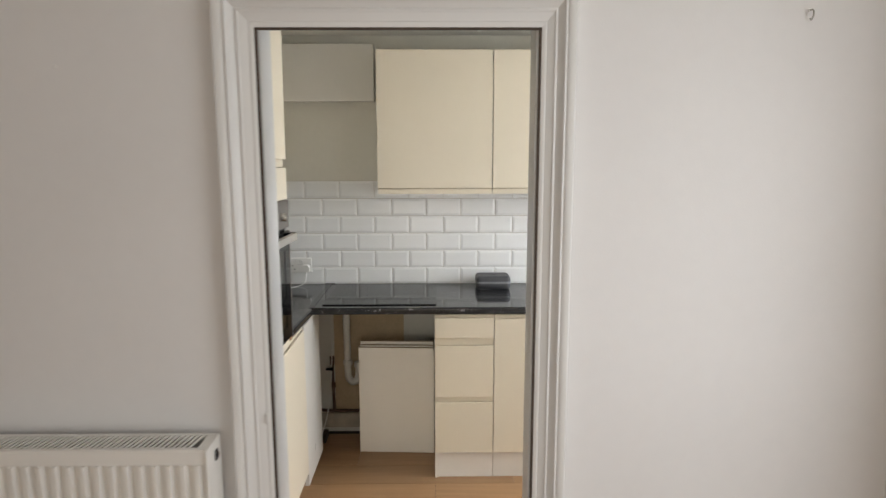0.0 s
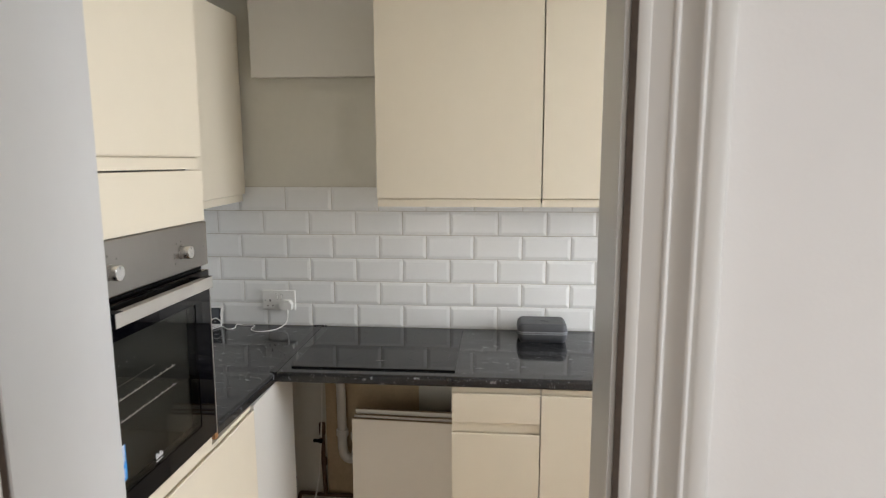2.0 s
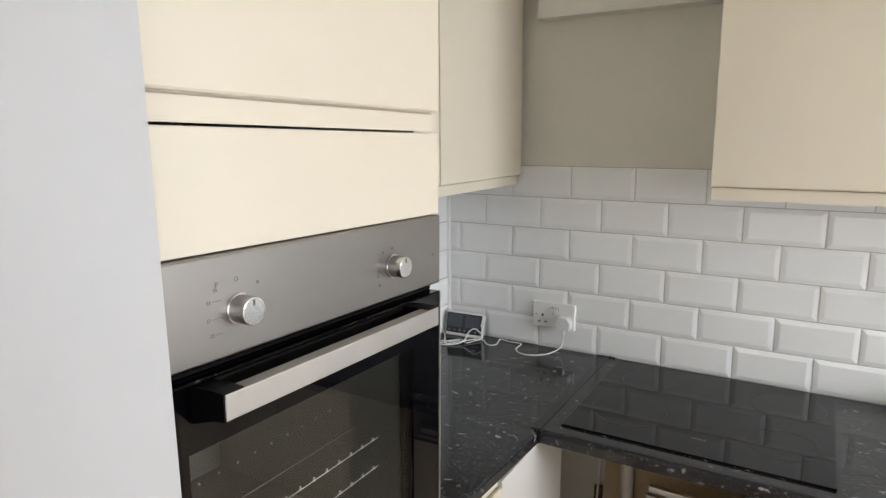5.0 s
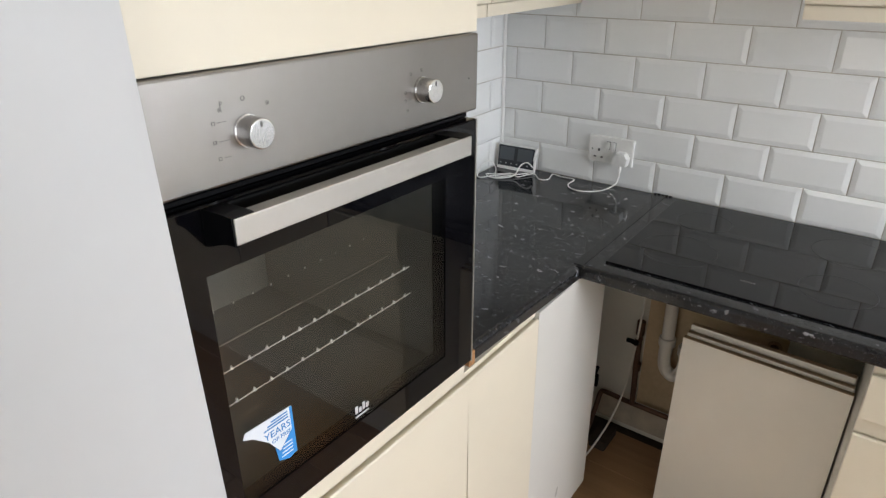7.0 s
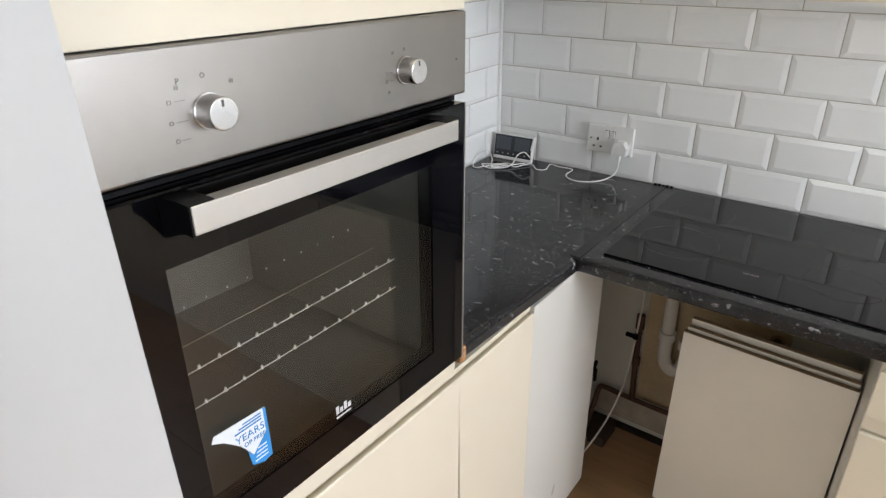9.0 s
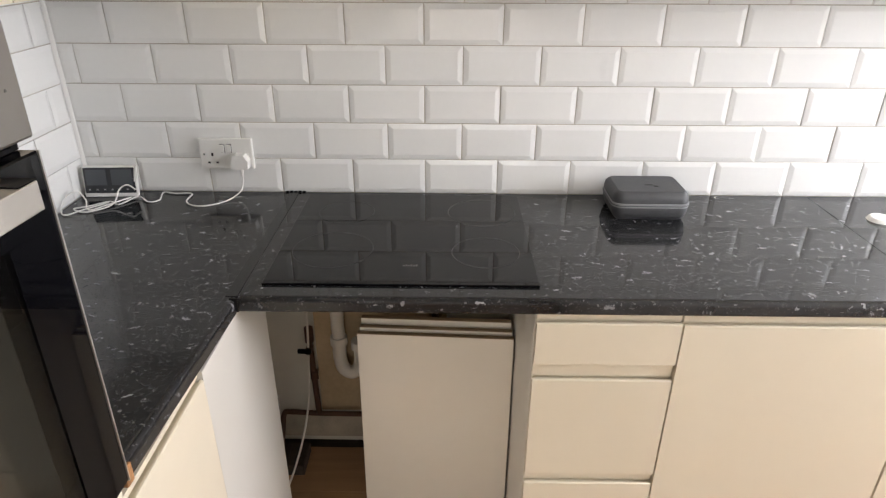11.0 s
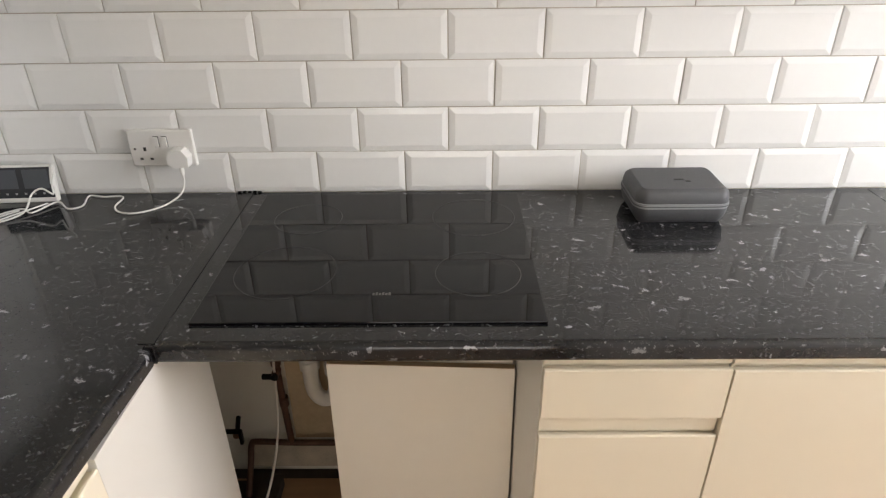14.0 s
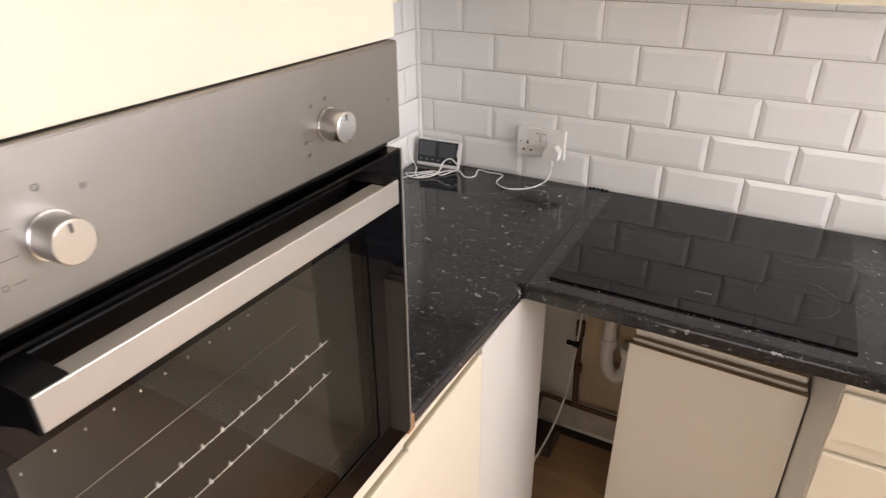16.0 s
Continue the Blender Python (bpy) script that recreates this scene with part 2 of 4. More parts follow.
def box(x0, x1, y0, y1, z0, z1, bev=0.0, seg=2):
    bm = bmesh.new()
    bmesh.ops.create_cube(bm, size=1.0)
    for v in bm.verts:
        v.co = Vector(((x0 + x1) / 2 + v.co.x * (x1 - x0), (y0 + y1) / 2 + v.co.y * (y1 - y0), (z0 + z1) / 2 + v.co.z * (z1 - z0)))
    if bev:
        bmesh.ops.bevel(bm, geom=bm.edges[:], offset=bev, segments=seg, profile=0.5, affect="EDGES")
    return bm


def prism(points, a0, a1, axis="z"):
    """A closed outline pushed along an axis. Outline pairs are (x, y) for z, (y, z) for x, (x, z) for y."""
    put = {"z": lambda p, a: (p[0], p[1], a), "x": lambda p, a: (a, p[0], p[1]), "y": lambda p, a: (p[0], a, p[1])}[axis]
    bm = bmesh.new()
    lo, hi = [bm.verts.new(put(p, a0)) for p in points], [bm.verts.new(put(p, a1)) for p in points]
    bm.faces.new(lo)
    bm.faces.new(hi)
    for i in range(len(points)):
        j = (i + 1) % len(points)
        bm.faces.new((lo[i], lo[j], hi[j], hi[i]))
    bmesh.ops.recalc_face_normals(bm, faces=bm.faces[:])
    return bm


def disc(c, r, h, axis="z", seg=32, top=None, bev=0.0):
    """A round bar of length h from c along an axis; top: the far radius."""
    bm = bmesh.new()
    bmesh.ops.create_cone(bm, cap_ends=True, segments=seg, radius1=r, radius2=r if top is None else top, depth=h)
    if bev:
        rim = [e for e in bm.edges if all(v.co.z > 0 for v in e.verts)]
        bmesh.ops.bevel(bm, geom=rim, offset=bev, segments=2, profile=0.5, affect="EDGES")
    bmesh.ops.translate(bm, vec=(0, 0, h / 2), verts=bm.verts)
    turn = {"z": Matrix(), "x": Matrix.Rotation(radians(90), 4, "Y"), "y": Matrix.Rotation(radians(-90), 4, "X"), "-y": Matrix.Rotation(radians(90), 4, "X")}[axis]
    bmesh.ops.transform(bm, matrix=Matrix.Translation(c) @ turn, verts=bm.verts)
    for f in bm.faces:
        f.smooth = len(f.verts) == 4
    return bm


def tube(points, r, seg=8, steps=5):
    """A round wire along a smooth line through the points."""
    p = [Vector(q) for q in points]
    line = []
    for i in range(len(p) - 1):
        a, b, c, d = p[max(i - 1, 0)], p[i], p[i + 1], p[min(i + 2, len(p) - 1)]
        for s in range(steps):
            t = s / steps
            line.append(0.5 * (2 * b + (c - a) * t + (2 * a - 5 * b + 4 * c - d) * t * t + (3 * b - a - 3 * c + d) * t * t * t))
    line.append(p[-1])
    bm = bmesh.new()
    rings, up = [], None
    for i, q in enumerate(line):
        way = (line[min(i + 1, len(line) - 1)] - line[max(i - 1, 0)]).normalized()
        if up is None:
            up = way.orthogonal().normalized()
        up = (up - way * up.dot(way)).normalized()
        side = way.cross(up)
        rings.append([bm.verts.new(q + r * (math.cos(2 * math.pi * k / seg) * up + math.sin(2 * math.pi * k / seg) * side)) for k in range(seg)])
    for a, b in zip(rings, rings[1:]):
        for k in range(seg):
            bm.faces.new((a[k], a[(k + 1) % seg], b[(k + 1) % seg], b[k]))
    for f in bm.faces:
        f.smooth = True
    bm.faces.new(rings[0][::-1])
    bm.faces.new(rings[-1])
    return bm


def joined(*bms):
    out = bmesh.new()
    for bm in bms:
        me = bpy.data.meshes.new("tmp")
        bm.to_mesh(me)
        bm.free()
        out.from_mesh(me)
        bpy.data.meshes.remove(me)
    return out


def to_mesh(name, bm, material, base):
    bmesh.ops.translate(bm, vec=-Vector(base), verts=bm.verts)
    for e in bm.edges:
        e.smooth = e.calc_face_angle(3.0) < radians(40)
    me = bpy.data.meshes.new(name)
    bm.to_mesh(me)
    bm.free()
    me.materials.append(material)
    return me


def thing(name, base, label, category, group="", kind=""):
    """An empty at the base of a thing made of parts."""
    ob = new(name)
    ob.location = base
    ob.empty_display_size = 0.05
    BASE[ob] = Vector(base)
    return tagged(ob, label, category, group, kind)


def part(name, bm, material, parent, label=""):
    """One mesh under a thing or a part, given in world coordinates."""
    base = BASE[parent]
    ob = new(name, to_mesh(name, bm, material, base))
    ob.parent = parent
    BASE[ob] = base
    return tagged(ob, label)


def solid(name, bm, material, label="", category="", group="", kind="", base=None):
    """A thing, or a piece of the setting, of one mesh."""
    if base is None:
        bm.verts.ensure_lookup_table()
        lo = [min(v.co[i] for v in bm.verts) for i in range(3)]
        hi = [max(v.co[i] for v in bm.verts) for i in range(3)]
        base = ((lo[0] + hi[0]) / 2, (lo[1] + hi[1]) / 2, lo[2])
    ob = new(name, to_mesh(name, bm, material, base))
    ob.location = base
    BASE[ob] = Vector(base)
    return tagged(ob, label, category, group, kind)


def words(text, size, material, m, parent, name="lettering", align="CENTER"):
    """Flat lettering as a mesh under a thing."""
    c = bpy.data.curves.new("text", "FONT")
    c.body, c.size, c.align_x, c.align_y, c.extrude = text, size, align, "CENTER", 0.0002
    tmp = bpy.data.objects.new("text", c)
    me = bpy.data.meshes.new_from_object(tmp)
    bpy.data.objects.remove(tmp)
    bpy.data.curves.remove(c)
    me.transform(Matrix.Translation(-BASE[parent]) @ m)
    me.materials.clear()
    me.materials.append(material)
    ob = new(name, me)
    ob.parent = parent
    BASE[ob] = BASE[parent]
    return ob


# ---- setting: floors, walls, ceilings ----
KZ, LZ = 2.352, 2.45
EAST, LIV_EAST, LIV_WEST, LIV_SOUTH = 3.70, 2.56, -2.6, -5.6
WALL_N = solid("wall_north", box(-0.15, EAST + 0.22, 0.008, 0.15, 0, KZ + 0.1), M_KWALL, "ivory painted kitchen wall with white tiling", "wall", kind="structure")
WALL_W = solid("wall_west", box(-0.15, -0.008, -1.66, 0.008, 0, KZ + 0.1), M_KWALL, "painted kitchen wall with white tiling", "wall", kind="structure")


def window_wall(name, x0, x1, y0, y1, wy0, wy1, wz0, wz1, top, material):
    bm = joined(box(x0, x1, y0, wy0, 0, top), box(x0, x1, wy1, y1, 0, top), box(x0, x1, wy0, wy1, 0, wz0), box(x0, x1, wy0, wy1, wz1, top))
    return solid(name, bm, material, "plain painted wall with a window opening", "wall", kind="structure")


def window(name, x, y0, y1, z0, z1):
    w = thing(name, (x, (y0 + y1) / 2, z0), "unseen white framed window with clear glass", "window", kind="structure")
    fr = joined(box(x, x + 0.06, y0, y1, z0, z0 + 0.06), box(x, x + 0.06, y0, y1, z1 - 0.06, z1), box(x, x + 0.06, y0, y0 + 0.06, z0 + 0.06, z1 - 0.06), box(x, x + 0.06, y1 - 0.06, y1, z0 + 0.06, z1 - 0.06), box(x, x + 0.06, (y0 + y1) / 2 - 0.03, (y0 + y1) / 2 + 0.03, z0 + 0.06, z1 - 0.06))
    part("window_frame", fr, M_PLASTIC, w)
    for a, b in ((y0 + 0.06, (y0 + y1) / 2 - 0.03), ((y0 + y1) / 2 + 0.03, y1 - 0.06)):
        p = part("pane", box(x + 0.028, x + 0.032, a, b, z0 + 0.06, z1 - 0.06), M_PANE, w)
        p.visible_shadow = False
    return w


window_wall("wall_east", EAST, EAST + 0.22, -1.66, 0.008, -1.46, -0.34, 1.15, 2.29, KZ + 0.1, M_KWALL)
window("window_1", EAST + 0.12, -1.46, -0.34, 1.15, 2.29)
window_wall("wall_living_east", LIV_EAST, LIV_EAST + 0.22, LIV_SOUTH, -1.93, -3.8, -2.5, 0.65, 2.15, LZ + 0.1, M_WALL)
window("window_2", LIV_EAST + 0.12, -3.8, -2.5, 0.65, 2.15)
solid("wall_living_west", box(LIV_WEST - 0.12, LIV_WEST, LIV_SOUTH, -1.93, 0, LZ + 0.1), M_WALL, "plain white painted wall", "wall", kind="structure")
solid("wall_living_south", joined(box(LIV_WEST - 0.12, -0.05, LIV_SOUTH - 0.12, LIV_SOUTH, 0, LZ + 0.1), box(2.05, LIV_EAST + 0.22, LIV_SOUTH - 0.12, LIV_SOUTH, 0, LZ + 0.1), box(-0.05, 2.05, LIV_SOUTH - 0.12, LIV_SOUTH, 0, 0.34), box(-0.05, 2.05, LIV_SOUTH - 0.12, LIV_SOUTH, 2.1, LZ + 0.1)), M_WALL, "plain white painted wall", "wall", kind="structure")
# Invented window around the south fill lamp, never in view.
W3 = thing("added_window", (1.0, -5.70, 0.34), "unseen white framed window with clear glass", "window", kind="structure")
part("window_frame", joined(box(-0.05, 2.05, -5.715, -5.675, 0.34, 0.40), box(-0.05, 2.05, -5.715, -5.675, 2.04, 2.10), *[box(x, x + 0.06, -5.715, -5.675, 0.40, 2.04) for x in (-0.05, 0.97, 1.99)]), M_PLASTIC, W3)
for x in (0.01, 1.03):
    sheet = part("pane", box(x, x + 0.96, -5.697, -5.693, 0.40, 2.04), M_PANE, W3)
    sheet.visible_shadow = False
DL, DR, DT = 0.690, 1.532, 2.13
solid("wall_partition", joined(box(LIV_WEST - 0.12, DL, -1.93, -1.66, 0, LZ + 0.1), box(DR, EAST + 0.22, -1.93, -1.66, 0, LZ + 0.1), box(DL, DR, -1.93, -1.66, DT, LZ + 0.1)), M_WALL, "off-white painted wall with an open doorway", "wall", kind="structure")
solid("ceiling_kitchen", box(-0.008, EAST, -1.66, 0.008, KZ, KZ + 0.08), M_CEIL, "pale painted kitchen ceiling", "ceiling", kind="structure")
solid("ceiling_living", box(LIV_WEST, LIV_EAST, LIV_SOUTH, -1.93, LZ, LZ + 0.08), M_CEIL, "white painted ceiling", "ceiling", kind="structure")
FLOOR = solid("floor", box(LIV_WEST - 0.1, EAST + 0.2, LIV_SOUTH - 0.1, 0.15, -0.12, -0.008), M_DARKWOOD, "oak-effect laminate floor", "floor", kind="structure")
solid("floor_living", box(LIV_WEST, LIV_EAST, LIV_SOUTH, -1.79, -0.008, 0.0), M_LAM, "oak-effect laminate floor", "floor", kind="structure")

# ---- doorway ----
FRAME = thing("door_1", (1.11, -1.79, 0), "open doorway with white moulded architrave and no door", "doorway", kind="structure")
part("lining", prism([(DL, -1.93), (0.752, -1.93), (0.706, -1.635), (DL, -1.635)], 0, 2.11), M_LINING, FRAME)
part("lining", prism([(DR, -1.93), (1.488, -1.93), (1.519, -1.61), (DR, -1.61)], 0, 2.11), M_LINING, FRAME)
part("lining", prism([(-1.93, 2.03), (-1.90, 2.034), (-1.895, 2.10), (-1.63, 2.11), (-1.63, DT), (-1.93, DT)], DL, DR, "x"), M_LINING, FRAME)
part("bare_edge", box(0.739, 0.748, -1.9345, -1.9305, 0, 2.036), M_DARKWOOD, FRAME, "dark unpainted timber edge")
part("bare_edge", box(1.4935, 1.502, -1.9345, -1.9305, 0, 2.036), M_DARKWOOD, FRAME, "dark unpainted timber edge")
part("bare_edge", box(0.748, 1.4935, -1.9345, -1.9305, 2.029, 2.036), M_DARKWOOD, FRAME, "dark unpainted timber edge")
PROFILE = [(0, 0), (0, 0.031), (0.002, 0.0335), (0.006, 0.0342), (0.022, 0.0315), (0.026, 0.0285), (0.029, 0.0265), (0.0305, 0.0300), (0.034, 0.0312), (0.037, 0.0300), (0.0385, 0.0270), (0.058, 0.0150), (0.0595, 0.0180), (0.063, 0.0190), (0.066, 0.0178), (0.0675, 0.0150), (0.090, 0.0072), (0.0915, 0.0085), (0.095, 0.0085), (0.104, 0.0050), (0.106, 0.004), (0.106, 0)]


def moulding(a, b, out_a, out_b, wide_a=0.106, wide_b=0.106):
    """Architrave between two inner corners, mitred: the profile runs from its outer edge to the inner one."""
    bm = bmesh.new()
    rows = []
    for c, o, wide in ((a, out_a, wide_a), (b, out_b, wide_b)):
        rows.append([bm.verts.new((c[0] + o[0] * (0.106 - w) * wide / 0.106, -1.93 - d, c[1] + o[1] * (0.106 - w))) for w, d in PROFILE])
    for i in range(len(PROFILE) - 1):
        bm.faces.new((rows[0][i], rows[0][i + 1], rows[1][i + 1], rows[1][i]))
    for f in bm.faces:
        f.smooth = True
    bm.faces.new(rows[0])
    bm.faces.new(rows[1][::-1])
    bmesh.ops.recalc_face_normals(bm, faces=bm.faces[:])
    return bm


IL, IR, IT = 0.741, 1.500, 2.035
part("architrave", moulding((IL, 0), (IL, IT), (-1, 0), (-1, 1)), M_GLOSS, FRAME)
part("architrave", moulding((IR, 0), (IR, IT), (1, 0), (1, 1), 0.090, 0.090), M_GLOSS, FRAME)
part("architrave", moulding((IL, IT), (IR, IT), (-1, 1), (1, 1), 0.106, 0.090), M_GLOSS, FRAME)
part("kitchen_architrave", box(0.612, 0.703, -1.66, -1.636, 0, 2.10, 0.004), M_GLOSS, FRAME)
part("kitchen_architrave", box(1.521, 1.60, -1.66, -1.612, 0, 2.10, 0.004), M_GLOSS, FRAME)
part("strike_plate", joined(box(0.722, 0.733, -1.9445, -1.940, 0.935, 0.965, 0.001), box(0.725, 0.730, -1.9455, -1.9440, 0.940, 0.960, 0.0004)), M_GLOSS, FRAME, "small painted metal strike plate")

# ---- worktops ----
WT0, WT1 = 0.897, 0.932


def worktop_profile(front, back, r=0.012):
    """The section of a postformed worktop: rounded upper and lower front edge."""
    s = 1 if back > front else -1
    pts = [(back, WT0), (back, WT1)]
    for k in range(7):
        a = radians(90 * k / 6)
        pts.append((front + s * (r - r * math.sin(a)), WT1 - r + r * math.cos(a)))
    for k in range(5):
        a = radians(90 * k / 4)
        pts.append((front + s * (0.007 - 0.007 * math.cos(a)), WT0 + 0.007 - 0.007 * math.sin(a)))
    return pts


W_BACK = thing("worktop", (1.31, -0.29, WT0), "glossy black flecked laminate worktop along tiled wall", "worktop")
part("slab", box(0.5855, 2.032, -0.560, -0.001, WT0, WT1), M_WORKTOP, W_BACK)
part("rolled_edge", prism(worktop_profile(-0.587, -0.560), 0.5855, 2.032, "x"), M_WORKTOP, W_BACK)
W_LEFT = thing("worktop", (0.3, -0.53, WT0), "glossy black flecked laminate worktop beside the oven", "worktop")
RISE = Matrix.Translation((0, -0.596, WT1)) @ Matrix.Rotation(-0.030, 4, "X") @ Matrix.Translation((0, 0.596, -WT1))
rising = prism(worktop_profile(0.598, 0.001), -1.054, -0.596, "y")
for v in rising.verts:
    v.co.x -= 0.008 * (-0.596 - v.co.y) / 0.458 if v.co.x > 0.3 else 0.0
bmesh.ops.transform(rising, matrix=RISE, verts=rising.verts)
part("slab", rising, M_WORKTOP, W_LEFT)
part("slab_back", box(0.001, 0.585, -0.596, -0.001, WT0, WT1), M_WORKTOP, W_LEFT)
chipped = box(0.572, 0.5935, -1.0550, -1.036, WT0 - 0.001, WT0 + 0.030, 0.002)
bmesh.ops.transform(chipped, matrix=RISE, verts=chipped.verts)
part("raw_end", chipped, M_CHIP, W_LEFT, "exposed orange chipboard end")
W_RIGHT = thing("worktop", (2.64, -0.29, WT0), "glossy black flecked laminate worktop beyond a joint", "worktop")
part("slab", box(2.0345, EAST - 0.002, -0.560, -0.001, WT0, WT1), M_WORKTOP, W_RIGHT)
part("rolled_edge", prism(worktop_profile(-0.587, -0.560), 2.0345, EAST - 0.002, "x"), M_WORKTOP, W_RIGHT)
STRIP = thing("worktop_joint_strip", (0.59, -0.3, WT1), "dark metal strip covering the worktop joint", "joint strip")
part("strip", joined(box(0.573, 0.599, -0.583, -0.004, WT1 + 0.0002, WT1 + 0.0016, 0.0006), box(0.587, 0.600, -0.590, -0.5868, WT0 + 0.002, WT1, 0.001)), M_STRIP, STRIP)
part("sealant", joined(*[box(0.56 + 0.012 * k, 0.569 + 0.012 * k, -0.004, 0.0, WT1 + 0.0005, WT1 + 0.004 + 0.001 * (k % 2), 0.001) for k in range(5)]), M_BLACKPL, STRIP, "rough black sealant blob")

# ---- hob ----
HOB = thing("ceramic_hob", (0.925, -0.28, WT1), "black glass ceramic hob set into the worktop", "hob")
part("glass", box(0.635, 1.216, -0.535, -0.028, WT1 + 0.0005, WT1 + 0.0055, 0.0015), M_BLACKGLASS, HOB)


def ring(c, r, w, z):
    bm = bmesh.new()
    n = 48
    a = [bm.verts.new((c[0] + r * math.cos(2 * math.pi * k / n), c[1] + r * math.sin(2 * math.pi * k / n), z)) for k in range(n)]
    b = [bm.verts.new((c[0] + (r - w) * math.cos(2 * math.pi * k / n), c[1] + (r - w) * math.sin(2 * math.pi * k / n), z)) for k in range(n)]
    for k in range(n):
        bm.faces.new((a[k], a[(k + 1) % n], b[(k + 1) % n], b[k]))
    return bm


for c, r in (((0.758, -0.374), 0.093), ((1.110, -0.383), 0.078), ((0.758, -0.155), 0.072), ((1.110, -0.150), 0.088)):
    part("cooking_zone", ring(c, r, 0.0012, WT1 + 0.0058), M_HOBMARK, HOB)
part("logo", joined(*[box(0.925 + 0.0055 * k, 0.929 + 0.0055 * k, -0.456, -0.449 + 0.002 * (k % 2), WT1 + 0.0056, WT1 + 0.0059) for k in range(6)]), M_PRINT, HOB, "small silver printed mark")

# ---- kitchen units ----


def front(face, out, lo, hi, a0, a1, axis, pull="top", lip=0.030):
    """A slab door or drawer front with a J-shaped finger pull along its top or bottom edge."""
    def d(x):
        return face - out * x
    if pull == "top":
        o = [(d(0.001), lo), (d(0), lo + 0.001), (d(0), hi - 0.003), (d(0.002), hi), (d(0.006), hi), (d(0.0065), hi - 0.006), (d(0.017), hi - 0.006), (d(0.017), hi + 0.001), (d(0.011), hi + 0.0035), (d(0.010), hi + lip), (d(0.020), hi + lip), (d(0.020), lo)]
    elif pull == "bottom":
        o = [(d(0.001), hi), (d(0), hi - 0.001), (d(0), lo + 0.003), (d(0.002), lo), (d(0.006), lo), (d(0.0065), lo + 0.006), (d(0.017), lo + 0.006), (d(0.017), lo - 0.001), (d(0.012), lo - 0.0035), (d(0.012), lo - lip), (d(0.020), lo - lip), (d(0.020), hi)]
    else:
        o = [(d(0.001), lo), (d(0), lo + 0.001), (d(0), hi - 0.001), (d(0.001), hi), (d(0.020), hi), (d(0.020), lo)]
    return prism(o, a0, a1, axis)


FX, FT, FY = 0.589, 0.600, -0.578
# the tall unit's fronts and oven hang about a degree out of level
SAG = Matrix.Translation((0, -1.058, 1.40)) @ Matrix.Rotation(-0.020, 4, "X") @ Matrix.Translation((0, 1.058, -1.40))


def sagging(ob):
    """Turn a thing, or a part under a level thing, out of level about the corner by the worktop."""
    if ob.parent:
        ob.matrix_basis = Matrix.Translation(-BASE[ob]) @ SAG @ Matrix.Translation(BASE[ob])
    else:
        ob.matrix_basis = SAG @ Matrix.Translation(BASE[ob])
    return ob


# tall oven housing
TALL = thing("oven_housing", (0.3, -1.355, 0), "tall cream oven housing cabinet beside the doorway", "cabinet")
part("body", joined(box(0.002, 0.568, -1.0735, -1.0555, 0.15, 2.30), box(0.002, 0.568, -1.654, -1.636, 0.15, 2.30), box(0.002, 0.568, -1.636, -1.0735, 1.515, 1.533), box(0.002, 0.568, -1.636, -1.0735, 0.905, 0.923), box(0.002, 0.568, -1.636, -1.0735, 2.282, 2.30), box(0.002, 0.568, -1.636, -1.0735, 0.15, 0.168)), M_CARC, TALL)
part("plinth", box(0.48, 0.53, -1.654, -1.056, 0, 0.148), M_CARC, TALL)
sagging(part("upper_door", front(FT, 1, 1.679, 2.298, -1.645, -1.055, "y", "bottom", 0.030), M_CREAM, TALL))
sagging(part("filler_panel", front(FT, 1, 1.5165, 1.6455, -1.645, -1.055, "y", "none"), M_CREAM, TALL))
sagging(part("lower_door", front(FT, 1, 0.152, 0.888, -1.635, -1.0575, "y", "top", 0.036), M_CREAM, TALL))

# built-in oven


def holed(x0, x1, outer, inner):
    """A plate in the y-z plane with a rectangular hole, in one piece, its outer front edges eased."""
    def loop(r, x, e=0.0):
        return [bm.verts.new((x, y, z)) for y, z in ((r[0] + e, r[2] + e), (r[1] - e, r[2] + e), (r[1] - e, r[3] - e), (r[0] + e, r[3] - e))]
    bm = bmesh.new()
    loops = [loop(inner, x0), loop(outer, x0), loop(outer, x1 - 0.002), loop(outer, x1, 0.002), loop(inner, x1)]
    for a, b in zip(loops, loops[1:] + loops[:1]):
        for k in range(4):
            bm.faces.new((a[k], a[(k + 1) % 4], b[(k + 1) % 4], b[k]))
    bmesh.ops.recalc_face_normals(bm, faces=bm.faces[:])
    return bm


OVEN = thing("built_in_oven", (0.35, -1.355, 0.924), "built-in electric oven with steel panel and black glass", "oven")
OY0, OY1 = -1.648, -1.058
part("control_panel", box(0.570, 0.606, OY0, OY1, 1.402, 1.515, 0.003), M_STEEL, OVEN, "brushed stainless steel control panel")
part("vent_gap", joined(box(0.570, 0.586, OY0, OY1, 1.389, 1.402), box(0.586, 0.594, OY0 + 0.02, OY1 - 0.02, 1.393, 1.3965)), M_BLACKPL, OVEN)
WY0, WY1, WZ0, WZ1 = -1.552, -1.138, 0.990, 1.312
DOOR = part("oven_door", holed(0.578, 0.605, (OY0, OY1, 0.938, 1.388), (WY0, WY1, WZ0, WZ1)), M_BLACKGLASS, OVEN, "black glass oven door")
pane = part("glass_window", box(0.598, 0.6035, WY0, WY1, WZ0, WZ1), M_OVENPANE, DOOR, "tinted glass window")
pane.visible_shadow = False
part("edge_trim", box(0.6005, 0.6065, OY1 - 0.0012, OY1 + 0.0012, 0.938, 1.388), M_HANDLE, DOOR, "thin bright metal edge")
